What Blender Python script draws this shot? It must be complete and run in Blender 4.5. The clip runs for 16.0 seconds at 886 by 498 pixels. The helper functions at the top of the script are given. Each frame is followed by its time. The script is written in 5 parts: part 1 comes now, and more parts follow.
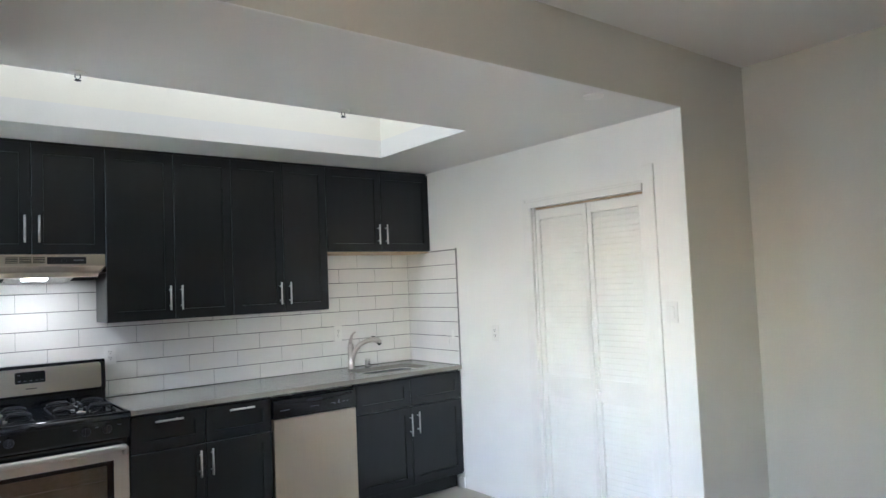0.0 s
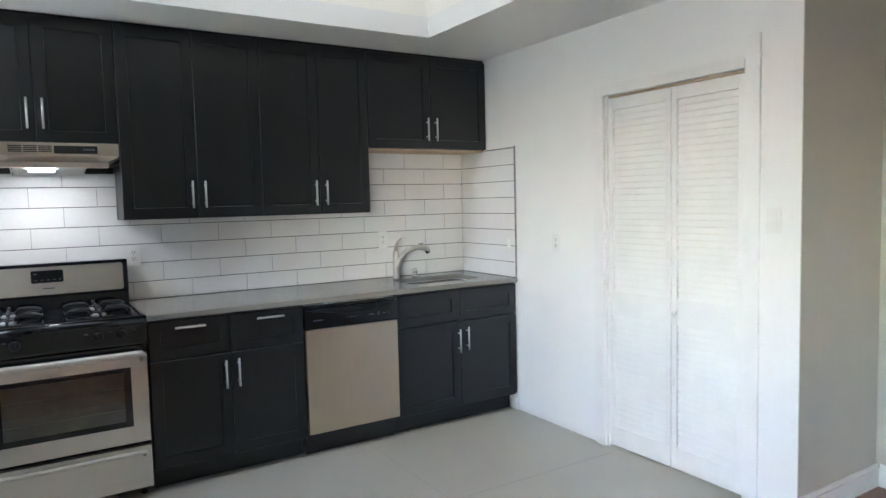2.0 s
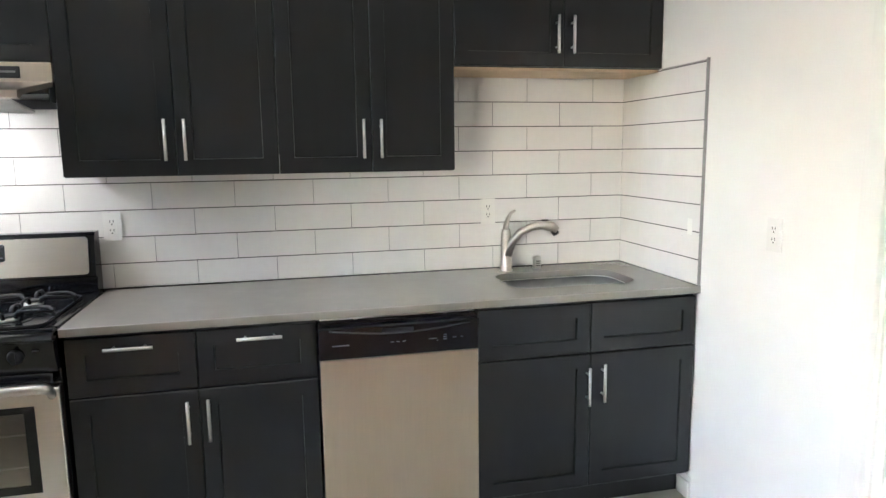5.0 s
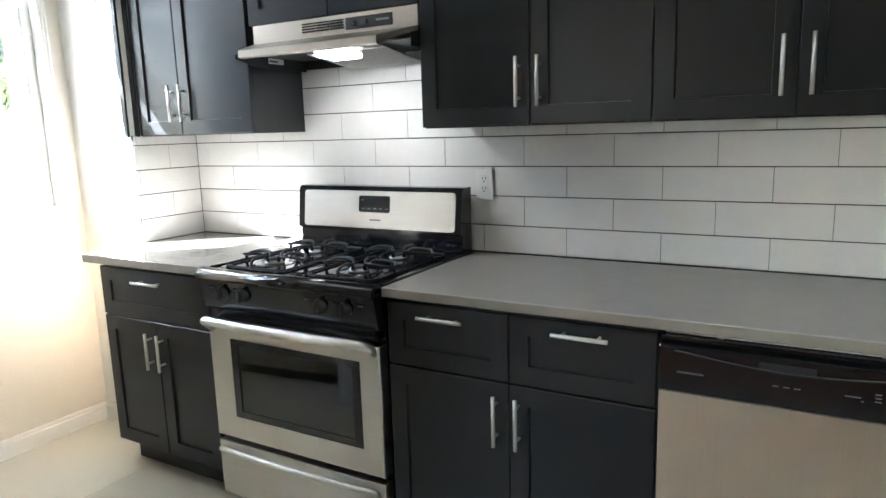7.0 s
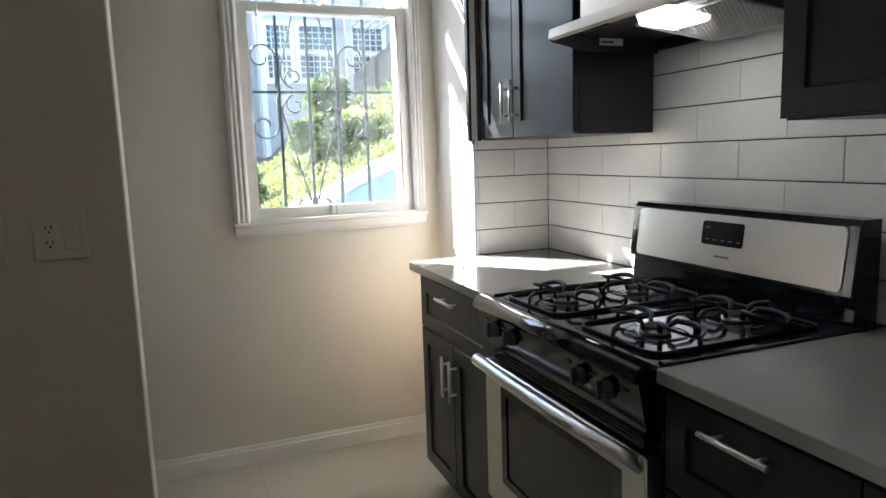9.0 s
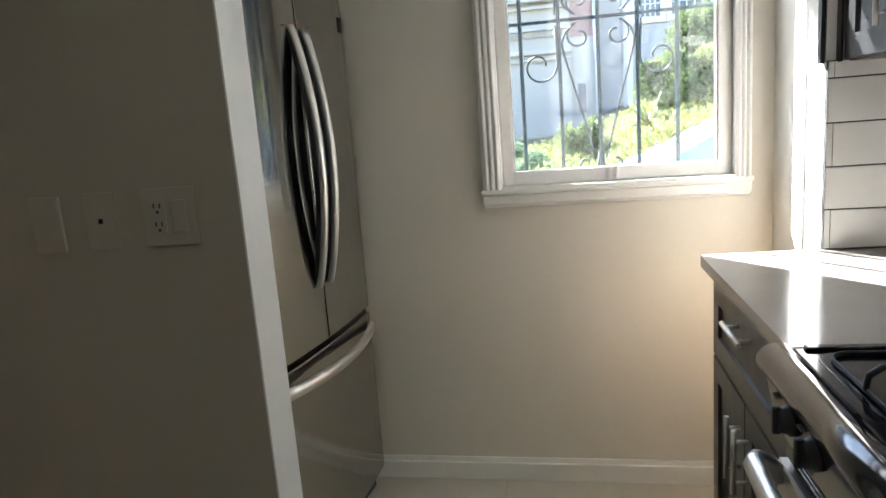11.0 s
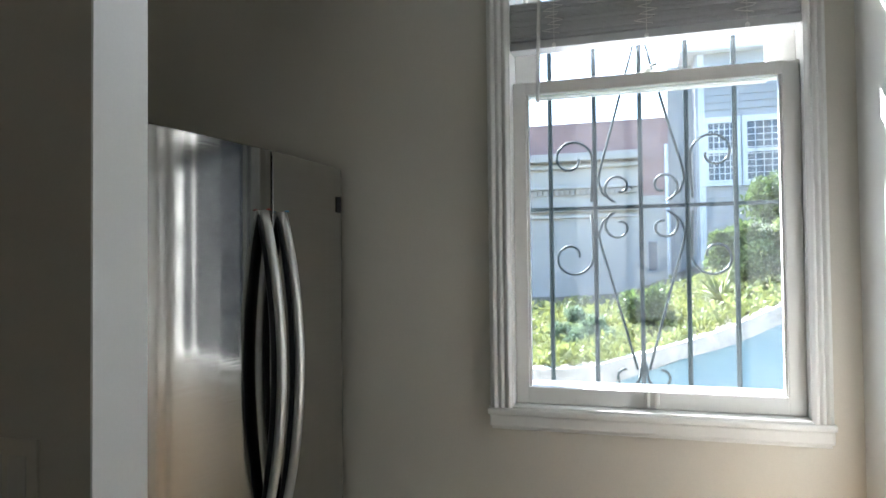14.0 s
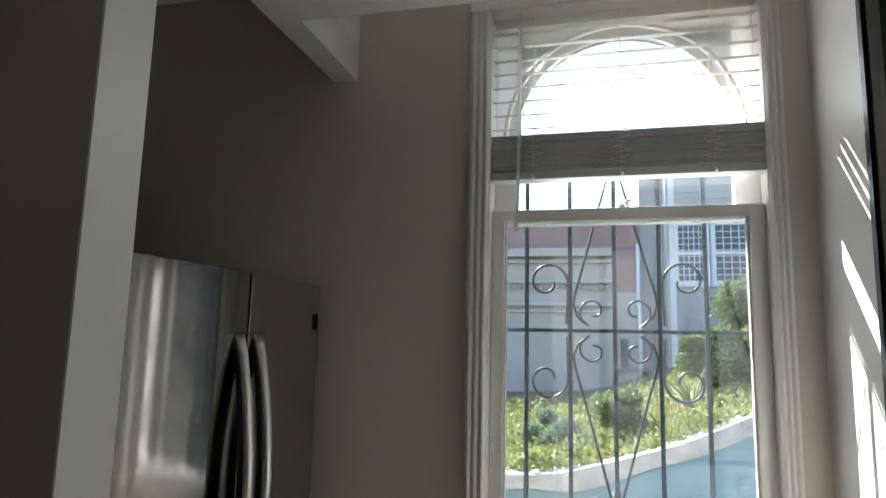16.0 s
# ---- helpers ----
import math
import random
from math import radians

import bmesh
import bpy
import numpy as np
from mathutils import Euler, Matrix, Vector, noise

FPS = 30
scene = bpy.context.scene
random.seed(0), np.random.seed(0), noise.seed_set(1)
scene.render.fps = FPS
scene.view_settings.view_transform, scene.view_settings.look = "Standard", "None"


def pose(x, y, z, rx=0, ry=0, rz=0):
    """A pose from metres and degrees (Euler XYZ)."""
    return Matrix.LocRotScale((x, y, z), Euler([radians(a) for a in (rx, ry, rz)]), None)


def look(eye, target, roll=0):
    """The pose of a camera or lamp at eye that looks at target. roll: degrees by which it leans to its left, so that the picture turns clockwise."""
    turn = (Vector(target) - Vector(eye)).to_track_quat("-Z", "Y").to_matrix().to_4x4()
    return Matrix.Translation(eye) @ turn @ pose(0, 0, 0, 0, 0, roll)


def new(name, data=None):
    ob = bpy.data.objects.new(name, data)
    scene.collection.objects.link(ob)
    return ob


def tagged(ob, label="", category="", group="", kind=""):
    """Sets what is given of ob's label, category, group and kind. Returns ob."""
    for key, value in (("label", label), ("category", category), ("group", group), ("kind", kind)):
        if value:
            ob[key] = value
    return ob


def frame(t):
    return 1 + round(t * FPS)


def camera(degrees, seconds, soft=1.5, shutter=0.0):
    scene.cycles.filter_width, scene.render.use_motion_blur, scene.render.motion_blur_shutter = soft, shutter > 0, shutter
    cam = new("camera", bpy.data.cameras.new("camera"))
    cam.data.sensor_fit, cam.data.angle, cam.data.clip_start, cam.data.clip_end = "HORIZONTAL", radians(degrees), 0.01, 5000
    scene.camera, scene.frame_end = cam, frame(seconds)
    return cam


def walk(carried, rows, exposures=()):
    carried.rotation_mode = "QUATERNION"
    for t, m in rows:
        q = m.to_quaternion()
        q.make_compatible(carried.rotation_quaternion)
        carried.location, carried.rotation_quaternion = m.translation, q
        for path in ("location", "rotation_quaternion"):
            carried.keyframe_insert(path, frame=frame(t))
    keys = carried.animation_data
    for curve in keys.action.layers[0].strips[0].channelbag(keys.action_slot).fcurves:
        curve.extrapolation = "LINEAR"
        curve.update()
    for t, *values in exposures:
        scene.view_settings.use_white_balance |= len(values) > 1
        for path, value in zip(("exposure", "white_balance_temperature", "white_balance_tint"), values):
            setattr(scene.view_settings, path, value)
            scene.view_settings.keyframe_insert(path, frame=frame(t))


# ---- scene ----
cam = camera(67.2, 16.0)
PATH = [
    (0, (-3.2, -4.578, 1.523), (-1.971, -3.004, 1.63), -2.4),
    (0.5, (-3.203, -4.54, 1.47), (-2.021, -2.929, 1.565), -2.8),
    (1, (-3.094, -4.445, 1.455), (-1.938, -2.816, 1.355), -2.8),
    (1.5, (-2.974, -4.282, 1.421), (-1.862, -2.622, 1.329), -1.9),
    (2, (-2.788, -4.202, 1.444), (-1.738, -2.506, 1.3), -1.4),
    (2.5, (-2.551, -4.019, 1.433), (-1.741, -2.2, 1.252), -1.5),
    (3, (-2.371, -3.822, 1.458), (-1.62, -1.976, 1.293), -0.5),
    (5.5, (-1.434, -2.777, 1.464), (-1.219, -0.814, 1.151), -0.9),
    (6, (-1.284, -2.637, 1.449), (-1.445, -0.668, 1.136), -1.4),
    (6.5, (-1.179, -2.465, 1.405), (-1.82, -0.599, 1.081), -3.2),
    (7, (-1.183, -2.256, 1.377), (-2.163, -0.549, 1.025), -1.7),
    (7.5, (-1.174, -2.039, 1.374), (-2.424, -0.524, 0.996), -3.5),
    (8, (-1.133, -1.816, 1.367), (-2.647, -0.557, 1.017), -2.4),
    (8.5, (-1.166, -1.632, 1.361), (-2.904, -0.689, 1.06), -2.3),
    (9, (-1.316, -1.474, 1.337), (-3.162, -0.758, 1.055), -1.9),
    (9.5, (-1.505, -1.298, 1.34), (-3.404, -0.728, 1.084), -1.4),
    (10, (-1.66, -1.164, 1.306), (-3.642, -1.001, 1.092), -3.5),
    (12.5, (-2.349, -0.865, 1.323), (-4.157, -1.621, 0.924), -4.2),
    (13, (-2.379, -0.855, 1.41), (-4.224, -1.609, 1.247), -2.2),
    (13.5, (-2.388, -0.872, 1.444), (-4.291, -1.487, 1.439), -0.7),
    (14, (-2.405, -0.859, 1.473), (-4.321, -1.432, 1.522), -0.6),
    (14.5, (-2.407, -0.861, 1.499), (-4.319, -1.443, 1.584), -0.9),
    (15, (-2.4, -0.842, 1.516), (-4.309, -1.408, 1.711), 0.3),
    (15.5, (-2.379, -0.847, 1.551), (-4.296, -1.351, 1.818), 0.9),
    (16, (-2.381, -0.865, 1.581), (-4.296, -1.358, 1.881), 1.4),
]
EXPOSURES = [(0.0, 5.42, 5350, 11), (1.5, 5.4, 5350, 11), (3.0, 5.6, 5500, 11), (5.5, 5.95, 5750, 12), (6.5, 5.92, 5550, 10), (7.0, 5.42, 5550, 9), (7.5, 4.62, 5550, 9), (8.0, 4.05, 5650, 10), (9.0, 3.9, 5800, 11),
             (10.0, 3.9, 5850, 12), (12.5, 4.05, 6050, 10), (13.0, 3.75, 5700, 10), (14.5, 3.28, 5600, 10), (16.0, 2.7, 5950, 11)]
walk(cam, [(t, look(e, g, r)) for t, e, g, r in PATH], EXPOSURES)

# ---- world and light ----
SUN_WAY = Vector((1.0, 0.8, -1.04)).normalized()
world = bpy.data.worlds.new("sky")
scene.world = world
world.use_nodes = True
wn = world.node_tree
sky = wn.nodes.new("ShaderNodeTexSky")
sky.sky_type = 'NISHITA'
sky.sun_disc = False
sky.sun_elevation = math.asin(-SUN_WAY.z)
sky.sun_rotation = math.atan2(-SUN_WAY.x, -SUN_WAY.y)
sky.air_density, sky.dust_density = 1.0, 1.5
back = wn.nodes["Background"]
back.inputs["Strength"].default_value = 0.14
wn.links.new(sky.outputs["Color"], back.inputs["Color"])


def lamp(name, kind, m, energy, colour=(1, 1, 1), **kw):
    d = bpy.data.lights.new(name, kind)
    d.energy, d.color = energy, colour
    for k, v in kw.items():
        if k == "angle":
            d.angle = v
        elif k == "shape":
            d.shape = v
        elif k == "size":
            d.size = v
        elif k == "size_y":
            d.size_y = v
        elif k == "radius":
            d.shadow_soft_size = v
    ob = new(name, d)
    ob.matrix_world = m
    return ob


lamp("sun", 'SUN', look((0, 0, 0), SUN_WAY), 5.0, (1, 0.95, 0.87), angle=radians(0.5))
lamp("skylight_daylight", 'AREA', pose(-1.98, -1.13, 2.98), 0.27, (1.0, 0.965, 0.87), shape='RECTANGLE', size=2.5, size_y=0.85)
# fill lamp in the added, unseen opening of the dining room's west wall
lamp("dining_opening_fill", 'AREA', pose(-4.3, -4.85, 1.5, 90, 0, -90), 0.135, (0.94, 0.95, 1.0), shape='RECTANGLE', size=1.2, size_y=1.1)
# fill lamp added outside the upper sash to brighten the window side
lamp("upper_sash_fill", 'AREA', look((-4.42, -0.838, 2.38), (-3.0, -0.7, 1.3)), 0.42, (1, 0.98, 0.95), shape='RECTANGLE', size=0.56, size_y=0.28)
lamp("hood_bulb", 'AREA', pose(-2.715, -0.29, 1.628, 0, 0, 0), 0.05, (1, 0.93, 0.82), shape='RECTANGLE', size=0.16, size_y=0.09)


# ---- materials ----
def mat(name, colour, rough=0.5, metal=0.0, var=0.08, scale=6.0, grain=60.0, bump=0.0, stretch=(1, 1, 1), rvar=0.06,
        coat=0.0, spec=0.5, warm=None, island=0.0, objvar=0.0):
    m = bpy.data.materials.new(name)
    m.use_nodes = True
    nt = m.node_tree
    N, L = nt.nodes, nt.links
    p = N["Principled BSDF"]
    p.inputs["Roughness"].default_value = rough
    p.inputs["Metallic"].default_value = metal
    p.inputs["Coat Weight"].default_value = coat
    p.inputs["Specular IOR Level"].default_value = spec
    geo = N.new("ShaderNodeNewGeometry")
    mp = N.new("ShaderNodeMapping")
    mp.inputs["Scale"].default_value = stretch
    L.new(geo.outputs["Position"], mp.inputs["Vector"])
    big = N.new("ShaderNodeTexNoise")
    big.inputs["Scale"].default_value, big.inputs["Detail"].default_value = scale, 5
    fine = N.new("ShaderNodeTexNoise")
    fine.inputs["Scale"].default_value, fine.inputs["Detail"].default_value = grain, 4
    for n in (big, fine):
        L.new(mp.outputs["Vector"], n.inputs["Vector"])
    add = N.new("ShaderNodeMath")
    add.operation = 'MULTIPLY_ADD'
    L.new(fine.outputs["Fac"], add.inputs[0])
    add.inputs[1].default_value = 0.6
    L.new(big.outputs["Fac"], add.inputs[2])
    val = add.outputs[0]
    if objvar or island:
        info = N.new("ShaderNodeObjectInfo")
        src = info.outputs["Random"] if objvar else geo.outputs["Random Per Island"]
        a2 = N.new("ShaderNodeMath")
        a2.operation = 'MULTIPLY_ADD'
        L.new(src, a2.inputs[0])
        a2.inputs[1].default_value = (objvar or island)
        L.new(val, a2.inputs[2])
        val = a2.outputs[0]
    c = Vector(colour)
    w = Vector(warm) if warm else c
    lo, hi = c * (1 - var), w * (1 + var)
    fac = N.new("ShaderNodeMapRange")
    fac.inputs["From Min"].default_value, fac.inputs["From Max"].default_value = 0.5, 1.1 + 0.6 * (objvar or island)
    L.new(val, fac.inputs["Value"])
    mixc = N.new("ShaderNodeMix")
    mixc.data_type = 'RGBA'
    cols = [s for s in mixc.inputs if s.type == 'RGBA']
    cols[0].default_value, cols[1].default_value = (*lo, 1), (*hi, 1)
    L.new(fac.outputs["Result"], mixc.inputs["Factor"])
    L.new([s for s in mixc.outputs if s.type == 'RGBA'][0], p.inputs["Base Color"])
    mr = N.new("ShaderNodeMapRange")
    mr.inputs["To Min"].default_value, mr.inputs["To Max"].default_value = max(0.02, rough - rvar), min(1, rough + rvar)
    L.new(big.outputs["Fac"], mr.inputs["Value"])
    L.new(mr.outputs["Result"], p.inputs["Roughness"])
    if bump:
        b = N.new("ShaderNodeBump")
        b.inputs["Strength"].default_value, b.inputs["Distance"].default_value = bump, 0.004
        L.new(fine.outputs["Fac"], b.inputs["Height"])
        L.new(b.outputs["Normal"], p.inputs["Normal"])
    return m


def glow(name, colour, strength):
    m = bpy.data.materials.new(name)
    m.use_nodes = True
    p = m.node_tree.nodes["Principled BSDF"]
    p.inputs["Base Color"].default_value = (*colour, 1)
    p.inputs["Emission Color"].default_value = (*colour, 1)
    p.inputs["Emission Strength"].default_value = strength
    return m


def clear_glass(name, tint=(1, 1, 1), dust_haze=0.0, ior=1.45):
    m = bpy.data.materials.new(name)
    m.use_nodes = True
    nt = m.node_tree
    nt.nodes.remove(nt.nodes["Principled BSDF"])
    out = nt.nodes["Material Output"]
    mix, tr, gl, fr = (nt.nodes.new(k) for k in ("ShaderNodeMixShader", "ShaderNodeBsdfTransparent", "ShaderNodeBsdfGlossy", "ShaderNodeFresnel"))
    tr.inputs["Color"].default_value = (*tint, 1)
    gl.inputs["Roughness"].default_value = 0.02
    fr.inputs["IOR"].default_value = ior
    nt.links.new(fr.outputs["Fac"], mix.inputs["Fac"])
    nt.links.new(tr.outputs["BSDF"], mix.inputs[1])
    nt.links.new(gl.outputs["BSDF"], mix.inputs[2])
    # speckled veil: pane dirt together with painted-in glare haze
    if dust_haze:
        dm, dt = nt.nodes.new("ShaderNodeMixShader"), nt.nodes.new("ShaderNodeBsdfTranslucent")
        dt.inputs["Color"].default_value = (0.9, 0.92, 0.92, 1)
        spot = nt.nodes.new("ShaderNodeTexNoise")
        spot.inputs["Scale"].default_value, spot.inputs["Detail"].default_value = 9, 8
        geo = nt.nodes.new("ShaderNodeNewGeometry")
        rng_ = nt.nodes.new("ShaderNodeMapRange")
        rng_.inputs["From Min"].default_value, rng_.inputs["From Max"].default_value = 0.3, 0.8
        rng_.inputs["To Min"].default_value, rng_.inputs["To Max"].default_value = dust_haze * 0.5, dust_haze * 1.6
        nt.links.new(geo.outputs["Position"], spot.inputs["Vector"])
        nt.links.new(spot.outputs["Fac"], rng_.inputs["Value"])
        nt.links.new(rng_.outputs["Result"], dm.inputs["Fac"])
        nt.links.new(mix.outputs["Shader"], dm.inputs[1])
        nt.links.new(dt.outputs["BSDF"], dm.inputs[2])
        nt.links.new(dm.outputs["Shader"], out.inputs["Surface"])
        return m
    nt.links.new(mix.outputs["Shader"], out.inputs["Surface"])
    return m


PAINT = mat("white_wall_paint", (0.82, 0.81, 0.77), 0.42, var=0.03, scale=1.5, grain=180, bump=0.06)
CEIL = mat("white_ceiling_paint", (0.74, 0.73, 0.70), 0.4, var=0.03, scale=1.2, grain=150, bump=0.05)
# white gloss paint; its cream tint stands in for warm reflected light
WELL = mat("cream_bounce_gloss_paint", (0.8, 0.775, 0.69), 0.3, var=0.03, scale=1.5, grain=150, bump=0.05)
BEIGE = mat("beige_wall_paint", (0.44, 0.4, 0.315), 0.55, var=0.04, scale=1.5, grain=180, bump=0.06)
# the same beige lightened, so the dining walls look better lit than the partition
DINING = mat("brightened_beige_wall_paint", (0.55, 0.52, 0.435), 0.5, var=0.04, scale=1.5, grain=180, bump=0.06)
CREAM = mat("cream_wall_paint", (0.68, 0.64, 0.555), 0.45, var=0.04, scale=1.5, grain=180, bump=0.06)
EDGE = mat("grey_metal_trim", (0.26, 0.255, 0.245), 0.4, var=0.05)
# warm tint paints in the wood floor and beige walls the steel would reflect
WARMST = mat("warm_reflection_stainless", (0.6, 0.52, 0.42), 0.36, 1.0, var=0.05, scale=3, grain=220, stretch=(1, 1, 0.03), bump=0.012)
TRIM = mat("white_gloss_trim_paint", (0.8, 0.79, 0.75), 0.3, var=0.03, scale=5, grain=90, bump=0.04)
LOUVER = mat("white_louver_paint", (0.8, 0.79, 0.75), 0.4, var=0.03, scale=8, grain=90, bump=0.04)
VINYL = mat("pale_vinyl_floor", (0.5, 0.475, 0.4), 0.3, var=0.02, scale=1.2, grain=45, bump=0.04, rvar=0.03)
SEAM = mat("floor_seam", (0.43, 0.41, 0.345), 0.6)
OAK = mat("red_brown_wood", (0.27, 0.135, 0.075), 0.4, var=0.35, scale=5, grain=26, stretch=(1, 12, 12), bump=0.1, objvar=0.35)
CAB = mat("charcoal_cabinet_lacquer", (0.0105, 0.0112, 0.0118), 0.32, spec=0.44, var=0.15, scale=4, grain=70, stretch=(6, 6, 1), bump=0.04, rvar=0.05)
RAW = mat("raw_plywood", (0.6, 0.45, 0.3), 0.7, var=0.15, scale=10, grain=50, stretch=(1, 8, 8))
NICKEL = mat("brushed_nickel", (0.66, 0.65, 0.62), 0.42, 1.0, var=0.05, scale=20, grain=150, stretch=(1, 1, 0.1))
TAPN = mat("satin_nickel_tap", (0.5, 0.47, 0.43), 0.38, 1.0, var=0.06, scale=30, grain=150)
CREAMPL = mat("cream_plastic", (0.46, 0.43, 0.36), 0.35, var=0.03)
PAINTED = mat("beige_painted_plastic", (0.47, 0.43, 0.34), 0.4, var=0.03)
RSTEEL = mat("cool_brushed_stainless", (0.63, 0.605, 0.565), 0.3, 1.0, var=0.06, scale=3, grain=220, stretch=(0.03, 1, 1), bump=0.05)
# slightly warm too, with the room's reflected colour in its base
STEEL = mat("brushed_stainless", (0.6, 0.535, 0.465), 0.34, 1.0, var=0.05, scale=3, grain=220, stretch=(0.03, 1, 1), bump=0.05)
FSTEEL = mat("fridge_stainless", (0.46, 0.45, 0.43), 0.11, 1.0, var=0.05, scale=3, grain=260, stretch=(0.02, 0.02, 1), bump=0.03, rvar=0.02)
SINKST = mat("sink_stainless", (0.74, 0.71, 0.66), 0.42, 1.0, var=0.04, scale=6, grain=160)
BLACK = mat("black_enamel", (0.006, 0.0068, 0.009), 0.1, var=0.2, scale=6, grain=60, rvar=0.04, spec=0.6)
MATTE = mat("black_plastic", (0.014, 0.014, 0.015), 0.42, var=0.15, scale=8, grain=120, bump=0.03)
IRON = mat("cast_iron", (0.008, 0.008, 0.009), 0.5, spec=0.3, var=0.3, scale=20, grain=300, bump=0.2)
DISPLAY = mat("dark_display", (0.006, 0.007, 0.009), 0.12, var=0.1)
ALU = mat("burner_aluminium", (0.55, 0.54, 0.52), 0.4, 1.0, var=0.1, scale=30)
QUARTZ = mat("grey_quartz", (0.255, 0.24, 0.215), 0.15, var=0.03, scale=14, grain=420, rvar=0.02, spec=0.9)
TILE = mat("white_ceramic_tile", (0.78, 0.765, 0.735), 0.16, var=0.03, scale=5, grain=40, bump=0.03, rvar=0.03, objvar=0.15)
GROUT = mat("dark_grey_grout", (0.04, 0.039, 0.036), 0.9, var=0.2, scale=30, grain=200)
PLATE = mat("white_plastic", (0.78, 0.77, 0.73), 0.35, var=0.02)
# near-black for thin pieces laid on faces as the shade inside slots and holes
SLOT = mat("slot_shade", (0.01, 0.01, 0.01), 0.7)
PRINT = mat("grey_print", (0.16, 0.16, 0.165), 0.6)
SLAT = mat("white_blind_slat", (0.85, 0.84, 0.81), 0.4, var=0.03)
sn = SLAT.node_tree
tl, mx = sn.nodes.new("ShaderNodeBsdfTranslucent"), sn.nodes.new("ShaderNodeMixShader")
tl.inputs["Color"].default_value = (0.9, 0.89, 0.86, 1)
mx.inputs["Fac"].default_value = 0.72
sn.links.new(sn.nodes["Principled BSDF"].outputs["BSDF"], mx.inputs[1])
sn.links.new(tl.outputs["BSDF"], mx.inputs[2])
sn.links.new(mx.outputs["Shader"], sn.nodes["Material Output"].inputs["Surface"])
# white slats greyed: the backlit stack's shade is put into the colour
STACK = mat("shaded_stack_slats", (0.6, 0.6, 0.6), 0.45, var=0.05)
FROST = mat("painted_translucent_panel", (0.8, 0.79, 0.75), 0.5, var=0.03)
fn = FROST.node_tree
tl, mx = fn.nodes.new("ShaderNodeBsdfTranslucent"), fn.nodes.new("ShaderNodeMixShader")
tl.inputs["Color"].default_value = (0.9, 0.89, 0.86, 1)
mx.inputs["Fac"].default_value = 0.55
fn.links.new(fn.nodes["Principled BSDF"].outputs["BSDF"], mx.inputs[1])
fn.links.new(tl.outputs["BSDF"], mx.inputs[2])
fn.links.new(mx.outputs["Shader"], fn.nodes["Material Output"].inputs["Surface"])
WIRON = mat("green_black_wrought_iron", (0.012, 0.025, 0.028), 0.45, var=0.3, scale=20, grain=200, bump=0.1)
# veil is dirt plus glare haze; the grey tint only dims the view out
GLASS = clear_glass("dusty_hazed_window_glass", (0.68, 0.7, 0.7), 0.008)
LENS = glow("hood_lamp_lens", (1, 0.96, 0.88), 0.5)
BLUEWALL = mat("pale_blue_stucco", (0.27, 0.39, 0.43), 0.85, var=0.1, scale=2, grain=60, bump=0.15)
COPING = mat("white_weathered_concrete", (0.58, 0.54, 0.48), 0.85, var=0.4, scale=9, grain=50, bump=0.3)
STUCCO = mat("grey_stucco", (0.5, 0.46, 0.4), 0.85, var=0.1, scale=1.2, grain=30, bump=0.1)
BRICKRED = mat("red_painted_masonry", (0.36, 0.23, 0.2), 0.85, var=0.2, scale=3, grain=30, bump=0.2)
SIDING = mat("grey_clapboard", (0.44, 0.43, 0.41), 0.7, var=0.08, scale=2, grain=40)
WHITEWD = mat("white_exterior_wood", (0.75, 0.76, 0.76), 0.6, var=0.05)
FARGL = mat("far_window_glass", (0.06, 0.08, 0.1), 0.08, var=0.3)
SOIL = mat("dry_soil", (0.2, 0.16, 0.11), 0.95, var=0.3, scale=4, grain=40, bump=0.5)
LEAF = mat("green_leaf", (0.045, 0.085, 0.03), 0.5, var=0.6, scale=3, grain=20, warm=(0.16, 0.2, 0.07), island=0.8)
SAGE = mat("sage_leaf", (0.1, 0.16, 0.1), 0.6, var=0.4, scale=3, grain=20, warm=(0.2, 0.27, 0.18), island=0.5)
YGRN = mat("yellow_green_leaf", (0.13, 0.155, 0.045), 0.55, var=0.55, scale=3, grain=20, warm=(0.27, 0.29, 0.1), island=0.5)
for leaf_mat, shine in ((LEAF, (0.16, 0.22, 0.06)), (SAGE, (0.24, 0.3, 0.17)), (YGRN, (0.32, 0.34, 0.1))):
    ln = leaf_mat.node_tree
    tl, mx = ln.nodes.new("ShaderNodeBsdfTranslucent"), ln.nodes.new("ShaderNodeMixShader")
    tl.inputs["Color"].default_value = (*shine, 1)
    mx.inputs["Fac"].default_value = 0.3
    ln.links.new(ln.nodes["Principled BSDF"].outputs["BSDF"], mx.inputs[1])
    ln.links.new(tl.outputs["BSDF"], mx.inputs[2])
    ln.links.new(mx.outputs["Shader"], ln.nodes["Material Output"].inputs["Surface"])
BARK = mat("brown_bark", (0.1, 0.075, 0.055), 0.9, var=0.3, scale=10, grain=60, bump=0.4)


